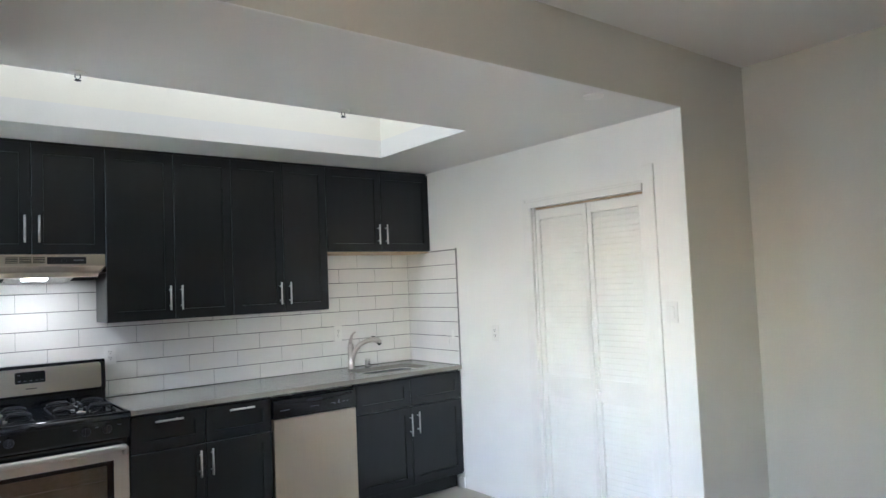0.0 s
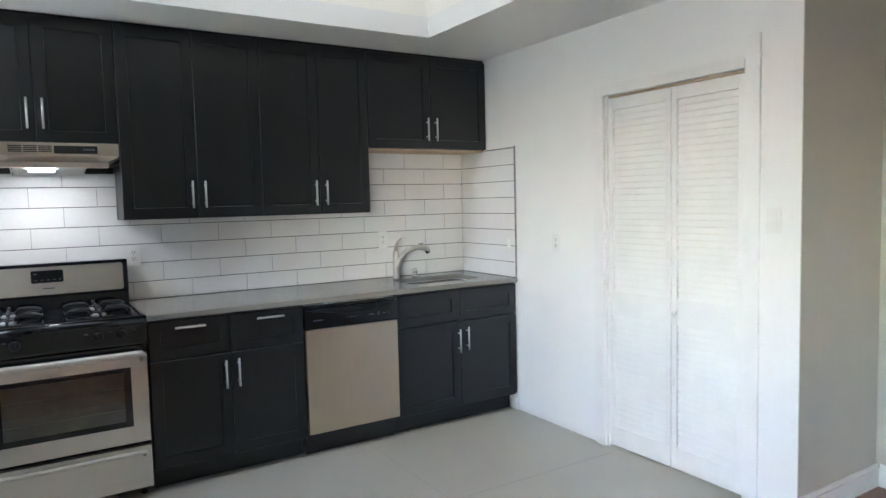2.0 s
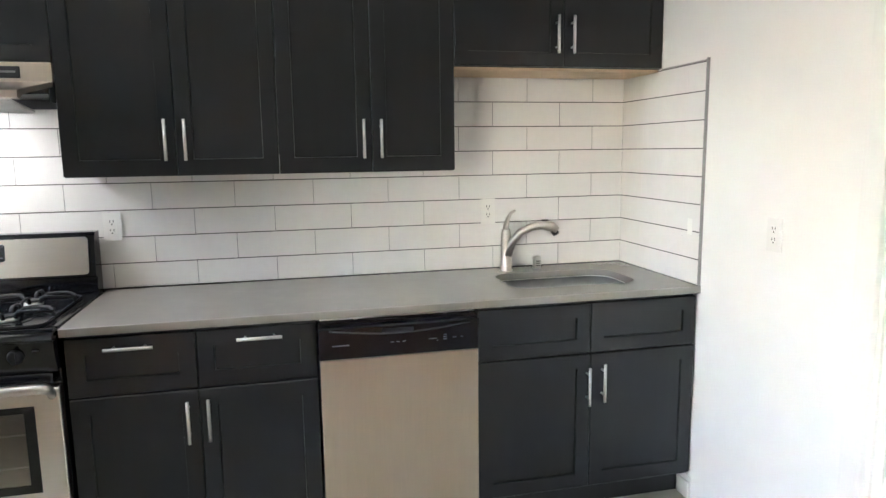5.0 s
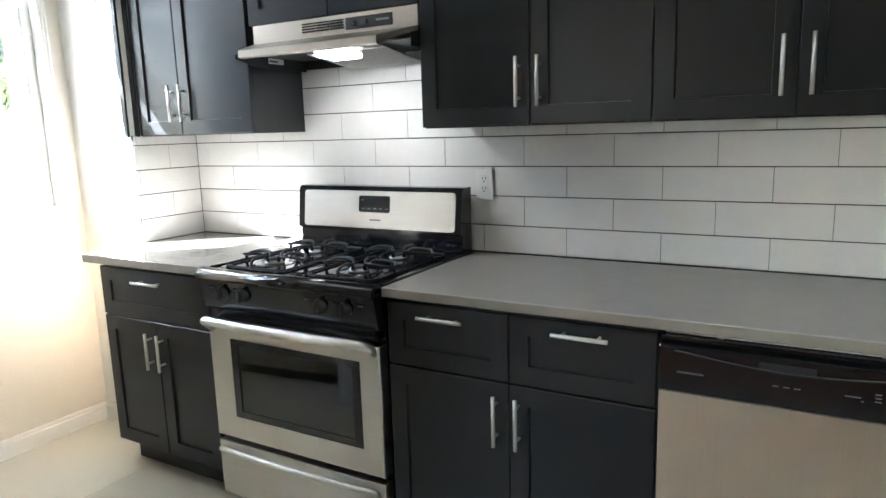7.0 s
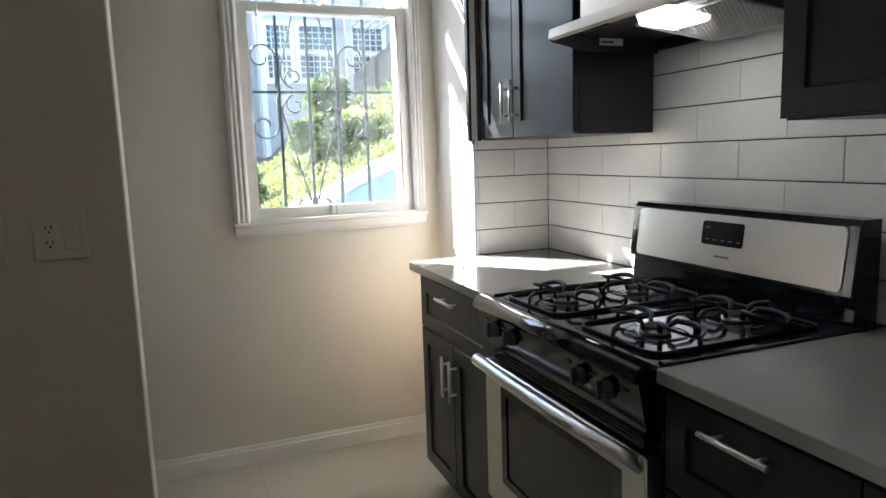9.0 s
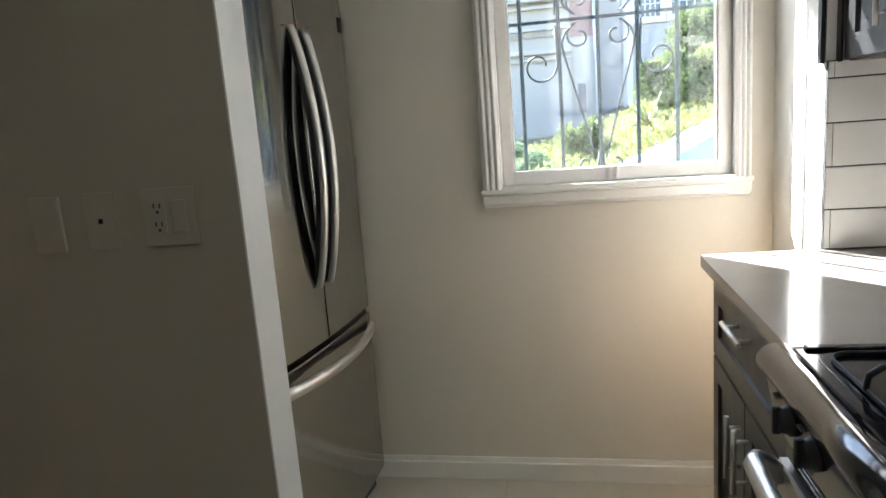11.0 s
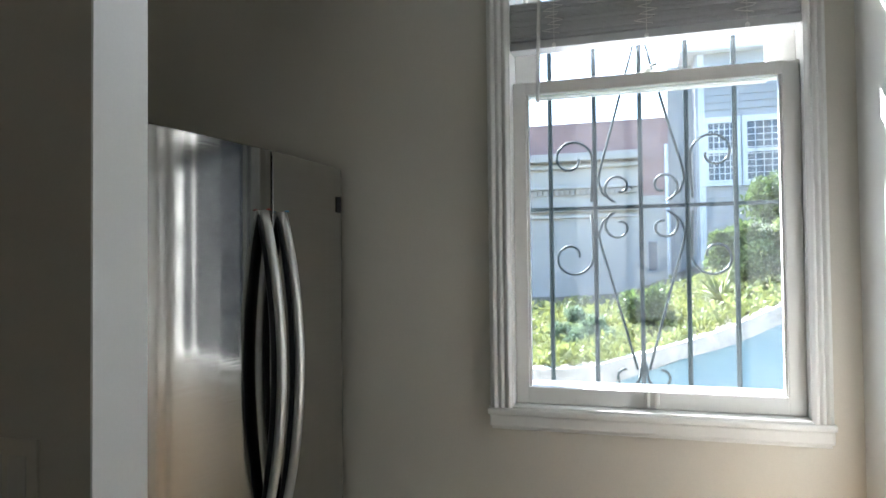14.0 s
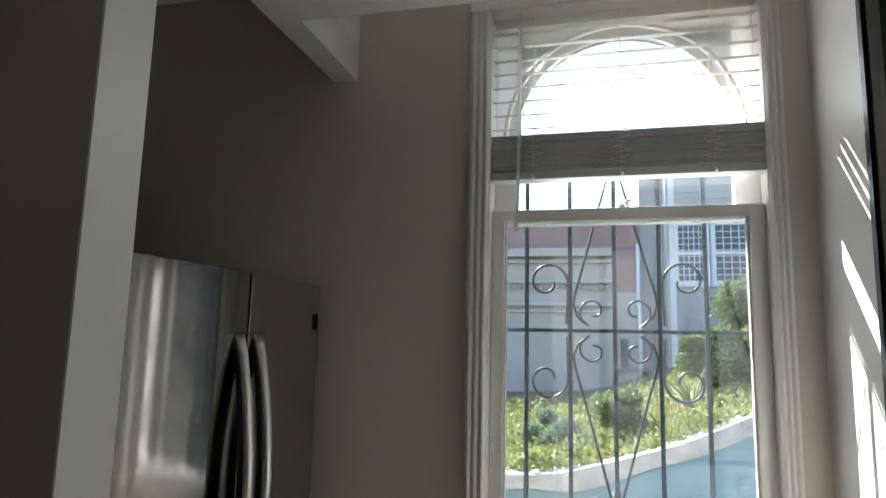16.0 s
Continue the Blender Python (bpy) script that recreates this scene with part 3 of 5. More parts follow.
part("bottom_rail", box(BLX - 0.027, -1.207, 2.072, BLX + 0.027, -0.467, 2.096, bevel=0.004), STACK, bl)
part("wand", Shape().tube([(BLX + 0.034, -1.122, 2.575), (BLX + 0.036, -1.122, 2.2), (BLX + 0.038, -1.129, 1.92)], 0.0055, 6), SLAT, bl, "white tilt wand")
for y in (-1.083, -0.838, -0.593):
    for dx in (0.026, -0.026):
        part("ladder_cord", Shape().tube([(BLX + dx, y, 2.57), (BLX + dx, y, 2.075)], 0.0012, 5), SLAT, bl)
    loop = [(BLX + 0.028, y, 2.21)]
    for k in range(28):
        loop.append((BLX + 0.032 + 0.003 * math.sin(k * 1.9), y + 0.024 * math.sin(k * 1.25) + 0.008 * math.sin(k * 0.45), 2.208 - 0.105 * k / 28))
    part("slack_cord", Shape().tube(loop, 0.0017, 5), SLAT, bl, "slack tangled white cord")
    part("cord_knob", Shape().lathe([(0.001, 0), (0.005, 0.004), (0.006, 0.01), (0.002, 0.014)], (BLX + 0.03, y, 2.07), "z", 10), SLAT, bl)


# ---- cabinets ----
def shaker(x0, x1, z0, z1, yf, rail=0.058):
    """A shaker front in one piece, its face at y = yf (the room is towards -y)."""
    s = Shape()
    bm = s.bm
    rings = []
    for inset, y in ((0, yf + 0.02), (0, yf + 0.002), (0.002, yf), (rail, yf), (rail + 0.0015, yf + 0.0085)):
        rings.append([bm.verts.new(p) for p in ((x0 + inset, y, z0 + inset), (x1 - inset, y, z0 + inset), (x1 - inset, y, z1 - inset), (x0 + inset, y, z1 - inset))])
    for a, c in zip(rings, rings[1:]):
        for k in range(4):
            bm.faces.new((a[k], a[(k + 1) % 4], c[(k + 1) % 4], c[k]))
    bm.faces.new(rings[0])
    bm.faces.new(rings[-1])
    return s


def ring_frame(x0, x1, z0, z1, ix0, ix1, iz0, iz1, y0, y1, e=0.004):
    """A flat frame in one piece round an opening, from the face y0 back to y1."""
    s = Shape()
    bm = s.bm
    loops = []
    for a, q, c, d, y in ((x0, x1, z0, z1, y1), (x0, x1, z0, z1, y0 + e), (x0 + e, x1 - e, z0 + e, z1 - e, y0),
                          (ix0, ix1, iz0, iz1, y0), (ix0, ix1, iz0, iz1, y1)):
        loops.append([bm.verts.new(p) for p in ((a, y, c), (q, y, c), (q, y, d), (a, y, d))])
    for a, c in zip(loops, loops[1:] + loops[:1]):
        for k in range(4):
            bm.faces.new((a[k], a[(k + 1) % 4], c[(k + 1) % 4], c[k]))
    return s


def bar_handle(x0, z0, x1, z1, yf):
    """A bar handle between two ends, standing off a front at yf."""
    a, b = Vector((x0, yf - 0.03, z0)), Vector((x1, yf - 0.03, z1))
    s = Shape().tube([a, b], 0.006, 10)
    for u in (0.18, 0.82):
        p = a.lerp(b, u)
        s.tube([p, Vector((p.x, yf, p.z))], 0.0045, 8)
    return s


def cabinet(label, x0, x1, z0, z1, depth, fronts, toe=False, group="", extra=None):
    """fronts: (x0, x1, z0, z1, handle ends or None); name 'door' or 'drawer' by shape."""
    yf = -depth
    t = thing("base_cabinet" if toe else "wall_cabinet", ((x0 + x1) / 2, -depth / 2, z0 if not toe else 0), label, "cabinet", group)
    body = Shape().box(x0 + 0.001, yf + 0.021, z0, x1 - 0.001, -0.013, z1, bevel=0.001, seg=1)
    part("body", body, CAB, t)
    if toe:
        part("toe_kick", box(x0 + 0.004, yf + 0.085, 0, x1 - 0.004, yf + 0.1, z0), CAB, t)
        part("plinth", box(x0 + 0.004, yf + 0.1, 0, x1 - 0.004, -0.03, z0 - 0.001), CAB, t)
    for fx0, fx1, fz0, fz1, hd in fronts:
        kind = "drawer_front" if fz1 - fz0 < 0.3 and toe else "door"
        f = part(kind, shaker(fx0, fx1, fz0, fz1, yf, 0.056), CAB, t)
        if hd:
            part("handle", bar_handle(*hd, yf), NICKEL, f, "brushed nickel bar handle")
    return t


def pair(x0, xm, x1, z0, z1, h0, h1, g=0.0016, off=0.034):
    return [(x0 + g, xm - g, z0, z1, (xm - off, h0, xm - off, h1)), (xm + g, x1 - g, z0, z1, (xm + off, h0, xm + off, h1))]


UD = 0.318
cabinet("tall charcoal shaker wall cabinet above the counter", -2.362, -1.612, 1.382, 2.404, UD, pair(-2.362, -1.976, -1.612, 1.386, 2.4, 1.438, 1.588), group="wall cabinets")
cabinet("tall charcoal shaker wall cabinet above the counter", -1.612, -0.921, 1.382, 2.404, UD, pair(-1.612, -1.256, -0.921, 1.386, 2.4, 1.436, 1.586), group="wall cabinets")
cr = cabinet("short charcoal shaker wall cabinet above the sink, raw wood underside", -0.921, -0.003, 1.794, 2.404, UD, pair(-0.921, -0.456, -0.003, 1.797, 2.4, 1.847, 1.997), group="wall cabinets")
part("underside", box(-0.915, -UD + 0.024, 1.782, -0.01, -0.014, 1.7935), RAW, cr, "raw plywood underside")
cabinet("short charcoal shaker wall cabinet above the range hood", -3.12, -2.362, 1.78, 2.404, UD, pair(-3.12, -2.733, -2.362, 1.784, 2.4, 1.847, 1.997), group="wall cabinets")
cl = cabinet("charcoal shaker wall cabinet beside the window, lit by daylight", CX + 0.002, -3.135, 1.385, 2.404, UD, pair(CX + 0.03, -3.542, -3.135, 1.389, 2.4, 1.442, 1.592), group="wall cabinets")
part("filler_strip", box(CX - 0.024, -UD - 0.001, 1.385, CX + 0.028, -UD + 0.019 - 0.026, 2.404, bevel=0.001), CAB, cl)
part("filler_strip", box(CX - 0.024, CY - 0.012, 1.385, CX - 0.001, CY - 0.002, 2.404), CAB, cl)
setting("cabinet_top_trim", box(CX + 0.002, -UD + 0.024, 2.404, -0.003, -0.01, CZ), CAB, "charcoal filler between cabinets and ceiling", "trim")

BD = 0.635
ZB, ZD, ZT = 0.105, 0.668, 0.872
cabinet("charcoal shaker base cabinet under the sink with two false drawers", -0.922, -0.006, ZB, 0.88, BD,
        [(-0.92, -0.468, ZD + 0.006, ZT, None), (-0.464, -0.008, ZD + 0.006, ZT, None),
         (-0.92, -0.4655, ZB + 0.015, ZD, (-0.48, 0.468, -0.48, 0.62)), (-0.4625, -0.008, ZB + 0.015, ZD, (-0.416, 0.478, -0.416, 0.63))], True, "base cabinets")
cabinet("charcoal shaker base cabinet with two drawers beside the range", -2.318, -1.512, ZB, 0.88, BD,
        [(-2.316, -1.916, ZD + 0.006, ZT, (-2.195, 0.836, -2.045, 0.836)), (-1.912, -1.514, ZD + 0.006, ZT, (-1.78, 0.839, -1.63, 0.839)),
         (-2.316, -1.9155, ZB + 0.015, ZD, (-1.951, 0.487, -1.951, 0.636)), (-1.9125, -1.514, ZB + 0.015, ZD, (-1.884, 0.489, -1.884, 0.638))], True, "base cabinets")
cn = cabinet("narrow charcoal shaker base cabinet with one drawer beside the window", -3.735, -3.105, ZB, 0.88, BD,
        [(-3.733, -3.107, ZD + 0.006, ZT, (-3.5, 0.826, -3.345, 0.826)),
         (-3.733, -3.4185, ZB + 0.015, ZD, (-3.452, 0.478, -3.452, 0.626)), (-3.4155, -3.107, ZB + 0.015, ZD, (-3.384, 0.478, -3.384, 0.626))], True, "base cabinets")
# pale panel added on the unseen cabinet end; bounces light to the window wall
part("end_panel", box(-3.7395, -0.612, 0.105, -3.7345, -0.02, 0.88), RAW, cn, "unseen, added raw plywood end panel")

# ---- worktops ----
SKX0, SKX1, SKY0, SKY1, SKR = -0.725, -0.175, -0.5, -0.16, 0.09


def rounded(x0, x1, y0, y1, r, n=7):
    out = []
    for cx, cy, a0 in ((x1 - r, y1 - r, 0), (x0 + r, y1 - r, 90), (x0 + r, y0 + r, 180), (x1 - r, y0 + r, 270)):
        for k in range(n + 1):
            a = radians(a0 + 90 * k / n)
            out.append((cx + r * math.cos(a), cy + r * math.sin(a)))
    return out


def slab_with_hole(x0, x1, y0, y1, z0, z1, hole):
    s = Shape()
    bm = s.bm
    n = len(hole)
    cx, cy = (min(p[0] for p in hole) + max(p[0] for p in hole)) / 2, (min(p[1] for p in hole) + max(p[1] for p in hole)) / 2
    outer = []
    for px, py in hole:
        dx, dy = px - cx, py - cy
        k = min(((x1 if dx > 0 else x0) - cx) / dx if abs(dx) > 1e-6 else 9e9, ((y1 if dy > 0 else y0) - cy) / dy if abs(dy) > 1e-6 else 9e9)
        outer.append([cx + dx * k, cy + dy * k])
    for tx, ty in ((x0, y0), (x0, y1), (x1, y0), (x1, y1)):
        o = min(outer, key=lambda p: (p[0] - tx) ** 2 + (p[1] - ty) ** 2)
        o[0], o[1] = tx, ty
    rows = [[bm.verts.new((p[0], p[1], z)) for p in pts] for pts, z in ((hole, z1), (outer, z1), (outer, z0), (hole, z0))]
    for a, b in zip(rows, rows[1:] + rows[:1]):
        for k in range(n):
            bm.faces.new((a[k], a[(k + 1) % n], b[(k + 1) % n], b[k]))
    return s


hole = rounded(SKX0, SKX1, SKY0, SKY1, SKR)
wt = thing("worktop", (-1.16, -0.32, 0.884), "polished grey quartz worktop with an undermount sink cut-out", "worktop")
part("slab", slab_with_hole(-0.95, 0.0, -0.6, -0.012, 0.884, 0.914, hole), QUARTZ, wt)
part("slab", box(-2.324, -0.6, 0.884, -0.95, -0.012, 0.914), QUARTZ, wt)
edge = [(-0.65, 0.8865), (-0.6475, 0.884), (-0.6, 0.884), (-0.6, 0.914), (-0.6475, 0.914), (-0.65, 0.9115)]
part("front_edge", Shape().prism(edge, "x", -2.324, 0.0), QUARTZ, wt)
wl = thing("worktop", (-3.45, -0.32, 0.884), "polished grey quartz worktop beside the window in sunlight", "worktop")
part("slab", Shape().prism([(CX + 0.001, -0.012), (CX + 0.001, CY - 0.002), (-3.846, CY - 0.004), (-3.832, -0.6), (-3.09, -0.6), (-3.09, -0.012)], "z", 0.884, 0.914), QUARTZ, wl)
part("front_edge", Shape().prism([(-3.832, -0.6), (-3.828, -0.645), (-3.82, -0.65), (-3.09, -0.65), (-3.09, -0.6)], "z", 0.884, 0.914), QUARTZ, wl)

# ---- sink and tap ----
sk = thing("sink", (-0.45, -0.33, 0.7), "undermount stainless steel sink bowl, empty", "sink")
s = Shape()
bm = s.bm
prof = [(0.004, 0.905), (0.004, 0.883), (0.0, 0.87), (-0.012, 0.73), (-0.04, 0.705), (-0.12, 0.7)]
rings = []
for grow, z in prof:
    rings.append([bm.verts.new((px, py, z)) for px, py in rounded(SKX0 - grow, SKX1 + grow, SKY0 - grow, SKY1 + grow, max(0.02, SKR + grow * 0.6))])
for a, b in zip(rings, rings[1:]):
    for k in range(len(a)):
        bm.faces.new((a[k], a[(k + 1) % len(a)], b[(k + 1) % len(a)], b[k])).smooth = True
bm.faces.new(rings[-1])
part("bowl", s, SINKST, sk)
part("drain", Shape().lathe([(0.045, 0.701), (0.043, 0.705), (0.03, 0.702), (0.001, 0.701)], (-0.45, -0.33, 0), "z", 20), NICKEL, sk)

tp = thing("tap", (-0.625, -0.085, 0.914), "brushed nickel pull-out kitchen tap with a curved lever", "tap")
tx, ty = -0.625, -0.085
part("base", Shape().lathe([(0.03, 0.914), (0.03, 0.918), (0.026, 0.922), (0.0245, 0.97), (0.024, 1.03), (0.0235, 1.075), (0.02, 1.1), (0.012, 1.112), (0.001, 1.114)], (tx, ty, 0), "z", 20), TAPN, tp)
sp = [(tx + 0.004, ty - 0.01, 0.985), (tx + 0.02, ty - 0.022, 1.045), (tx + 0.055, ty - 0.04, 1.092), (tx + 0.1, ty - 0.06, 1.118), (tx + 0.145, ty - 0.078, 1.126), (tx + 0.185, ty - 0.092, 1.118), (tx + 0.205, ty - 0.1, 1.1)]
part("spout", Shape().tube(sp, [0.02, 0.019, 0.018, 0.0175, 0.02, 0.023, 0.019], 14), TAPN, tp)
part("spray_head", Shape().tube([(tx + 0.192, ty - 0.095, 1.104), (tx + 0.203, ty - 0.099, 1.083)], [0.018, 0.014], 14), MATTE, tp, "black spray face")
part("spray_button", box(tx + 0.14, ty - 0.086, 1.144, tx + 0.172, ty - 0.072, 1.151, bevel=0.003), MATTE, tp)
lv = [(tx - 0.002, ty, 1.1), (tx + 0.002, ty, 1.13), (tx + 0.008, ty - 0.002, 1.155), (tx + 0.022, ty - 0.004, 1.178), (tx + 0.042, ty - 0.006, 1.19)]
part("lever", Shape().tube(lv, [0.02, 0.017, 0.013, 0.01, 0.008], 12, flat=0.7), TAPN, tp)
ag = thing("air_gap", (-0.465, -0.06, 0.914), "short brushed nickel sink air gap cap", "air gap")
part("cap", Shape().lathe([(0.02, 0.914), (0.0195, 0.96), (0.0185, 0.967), (0.012, 0.97), (0.001, 0.97)], (-0.465, -0.06, 0), "z", 20), NICKEL, ag)
for k in range(3):
    part("slot", box(-0.475, -0.0802, 0.926 + k * 0.01, -0.455, -0.0792, 0.93 + k * 0.01), SLOT, ag)

# ---- dishwasher ----
dw = thing("dishwasher", (-1.215, -0.35, 0), "built-in dishwasher with stainless door and black control panel", "dishwasher")
part("body", box(-1.505, -0.6, 0.09, -0.927, -0.02, 0.872), MATTE, dw)
part("door", box(-1.505, -0.652, 0.135, -0.927, -0.6, 0.734, bevel=0.004), WARMST, dw, "brushed stainless door")
pn = Shape().box(-1.508, -0.655, 0.736, -0.924, -0.6, 0.852, bevel=0.006).box(-1.506, -0.63, 0.852, -0.926, -0.6, 0.866, bevel=0.002)
pnl = part("control_panel", pn, BLACK, dw, "black control panel")
arc = [(-1.47 + 0.51 * k / 20, -0.6565, 0.84 - 0.022 * math.sin(math.pi * k / 20)) for k in range(21)]
part("grip_lip", Shape().tube(arc, 0.004, 6), BLACK, pnl)
part("grip_recess_shade", box(-1.285, -0.657, 0.818, -1.17, -0.6545, 0.838, bevel=0.001), SLOT, pnl)
part("badge", box(-1.462, -0.6572, 0.785, -1.402, -0.6548, 0.789), PRINT, pnl, "small silver badge bar")
for x, z, wd in ((-1.255, 0.785, 0.012), (-1.233, 0.785, 0.012), (-1.211, 0.785, 0.012), (-1.115, 0.786, 0.03), (-1.085, 0.778, 0.006), (-1.06, 0.798, 0.012), (-1.06, 0.79, 0.012), (-1.06, 0.782, 0.012), (-1.025, 0.786, 0.014), (-0.995, 0.786, 0.01)):
    part("legend", box(x, -0.6556, z, x + wd, -0.6548, z + 0.003), PRINT, pnl)
part("toe_panel", box(-1.503, -0.57, 0, -0.929, -0.55, 0.125), MATTE, dw)
part("strip", box(-1.5, -0.61, 0.869, -0.93, -0.6, 0.873), NICKEL, dw, "thin metal strip")
for x in (-1.38, -1.05):
    part("mount_tab", box(x, -0.615, 0.868, x + 0.015, -0.598, 0.882), NICKEL, dw)

# ---- gas range ----
rg = thing("gas_range", (-2.71, -0.35, 0), "freestanding gas range, black enamel top and stainless front", "range")
RX0, RX1, RF = -3.085, -2.328, -0.655
part("body", Shape().box(RX0 + 0.003, RF + 0.03, 0.05, RX1 - 0.003, -0.03, 0.9, bevel=0.003), BLACK, rg)
for x in (RX0 + 0.04, RX1 - 0.04):
    for y in (-0.58, -0.08):
        part("foot", Shape().lathe([(0.016, 0), (0.016, 0.012), (0.008, 0.014), (0.008, 0.052)], (x, y, 0), "z", 12), MATTE, rg)
top = Shape().box(RX0, RF - 0.03, 0.893, RX1, -0.06, 0.915, bevel=0.006)
part("cooktop", top, BLACK, rg, "glossy black enamel cooktop")
rim_out = [(RF - 0.012 + 0.033 * math.cos(radians(a)), 0.896 + 0.028 * math.sin(radians(a))) for a in range(200, 19, -15)]
rim = Shape().prism(rim_out + [(RF + 0.018, 0.896), (RF - 0.03, 0.888)], "x", RX0, RX1, smooth=True)
part("front_rim", rim, BLACK, rg)
part("side_rim", box(RX0, -0.63, 0.914, RX0 + 0.018, -0.07, 0.921, bevel=0.003), BLACK, rg)
part("side_rim", box(RX1 - 0.018, -0.63, 0.914, RX1, -0.07, 0.921, bevel=0.003), BLACK, rg)
# control panel with knobs
cp = part("control_panel", Shape().prism([(RF - 0.035, 0.897), (RF - 0.012, 0.782), (RF + 0.03, 0.782), (RF + 0.03, 0.897)], "x", RX0 + 0.002, RX1 - 0.002), BLACK, rg)
for x in (-2.975, -2.875, -2.54, -2.44):
    kb = Shape().lathe([(0.024, 0.004), (0.024, -0.004), (0.021, -0.007), (0.019, -0.016), (0.016, -0.019), (0.001, -0.019)], (x, RF - 0.024, 0.842), "y", 18)
    kb.box(x - 0.005, RF - 0.051, 0.821, x + 0.005, RF - 0.038, 0.863, bevel=0.003)
    part("knob", kb, MATTE, cp, "black control knob")
for x in (-3.035, -2.925, -2.6, -2.5, -2.39):
    part("legend", box(x, RF - 0.0325, 0.856, x + 0.018, RF - 0.0265, 0.86), PRINT, cp)
part("vent_strip", Shape().box(RX0 + 0.02, RF - 0.004, 0.742, RX1 - 0.02, RF + 0.03, 0.776), BLACK, rg)
for k in range(3):
    part("vent_slot", box(RX0 + 0.06, RF - 0.006, 0.748 + k * 0.009, RX1 - 0.06, RF - 0.0035, 0.7515 + k * 0.009), BLACK, rg)
# oven door
DX0, DX1, WX0, WX1, WZ0, WZ1 = RX0 + 0.006, RX1 - 0.004, -2.975, -2.408, 0.378, 0.672
od = ring_frame(DX0, DX1, 0.292, 0.728, WX0, WX1, WZ0, WZ1, RF - 0.012, RF + 0.03)
odr = part("oven_door", od, RSTEEL, rg, "stainless oven door with a dark window")
part("window_border", ring_frame(WX0 - 0.001, WX1 + 0.001, WZ0 - 0.001, WZ1 + 0.001, WX0 + 0.032, WX1 - 0.032, WZ0 + 0.026, WZ1 - 0.022, RF - 0.013, RF - 0.004, 0.002), BLACK, odr)
part("glass", box(WX0 + 0.03, RF - 0.009, WZ0 + 0.024, WX1 - 0.03, RF - 0.006, WZ1 - 0.02), clear_glass("oven_glass", (0.88, 0.87, 0.85), ior=1.9), odr, "tinted oven glass")
# enamel lightened to carry the room's reflection in the oven glass
OVIN = mat("oven_reflection_enamel", (0.4, 0.385, 0.36), 0.4, var=0.3, scale=12)
part("cavity_back", box(WX0, RF + 0.026, WZ0, WX1, RF + 0.0295, WZ1), OVIN, odr)
for z in (0.46, 0.57):
    rk = Shape().tube([(WX0 + 0.035, RF + 0.012, z), (WX1 - 0.035, RF + 0.012, z)], 0.003, 6)
    part("oven_rack", rk, NICKEL, odr)
hd = [(DX0 + 0.022, RF - 0.008, 0.704), (DX0 + 0.02, RF - 0.034, 0.726), (DX0 + 0.03, RF - 0.054, 0.74), (DX0 + 0.05, RF - 0.062, 0.744)] + [(DX0 + 0.05 + (DX1 - DX0 - 0.1) * k / 8, RF - 0.062 - 0.008 * math.sin(math.pi * k / 8), 0.744) for k in range(1, 8)] + [(DX1 - 0.05, RF - 0.062, 0.744), (DX1 - 0.03, RF - 0.054, 0.74), (DX1 - 0.02, RF - 0.034, 0.726), (DX1 - 0.022, RF - 0.008, 0.704)]
part("handle", Shape().tube(hd, 0.014, 10, flat=1.2), NICKEL, odr, "stainless bar handle")
dr = part("storage_drawer", Shape().box(DX0, RF - 0.01, 0.058, DX1, RF + 0.03, 0.272, bevel=0.005), RSTEEL, rg, "stainless storage drawer")
hd2 = [(DX0 + 0.03, RF - 0.008, 0.225)] + [(DX0 + 0.03 + (DX1 - DX0 - 0.06) * k / 12, RF - 0.028 - 0.012 * math.sin(math.pi * k / 12), 0.246) for k in range(13)] + [(DX1 - 0.03, RF - 0.008, 0.225)]
part("handle", Shape().tube(hd2, 0.011, 10), NICKEL, dr, "curved stainless handle")
# backguard
bg = part("backguard", Shape().prism([(-0.03, 0.91), (-0.105, 0.91), (-0.1, 0.985), (-0.118, 0.992), (-0.098, 1.15), (-0.085, 1.163), (-0.03, 1.163)], "x", RX0 - 0.028, RX1 - 0.006), BLACK, rg, "black backguard")
def sloped(x0, x1, z0, z1, r, out, thick):
    """A panel with rounded corners on the backguard's leaning face, standing out from it."""
    s_ = Shape()
    face = lambda z: -0.118 + (z - 0.992) * 0.1266 - out
    pts = rounded(x0, x1, z0, z1, r, 5)
    fr_ = [s_.bm.verts.new((x, face(z), z)) for x, z in pts]
    bk_ = [s_.bm.verts.new((x, face(z) + thick, z)) for x, z in pts]
    s_.bm.faces.new(fr_)
    s_.bm.faces.new(bk_[::-1])
    for k in range(len(pts)):
        s_.bm.faces.new((fr_[k], bk_[k], bk_[(k + 1) % len(pts)], fr_[(k + 1) % len(pts)]))
    return s_


part("steel_panel", sloped(RX0 + 0.006, RX1 - 0.03, 1.0, 1.146, 0.014, 0.004, 0.006), RSTEEL, bg, "stainless control panel")
part("display", sloped(-2.797, -2.648, 1.063, 1.128, 0.008, 0.0055, 0.004), DISPLAY, bg, "dark clock display")
part("badge", sloped(-2.745, -2.69, 1.03, 1.036, 0.001, 0.0046, 0.002), PRINT, bg)
for k in range(5):
    x = -2.782 + k * 0.028
    part("button", sloped(x, x + 0.014, 1.076, 1.079, 0.0005, 0.0061, 0.002), PRINT, bg)
part("digits", sloped(-2.785, -2.771, 1.109, 1.113, 0.0005, 0.0061, 0.002), PRINT, bg)
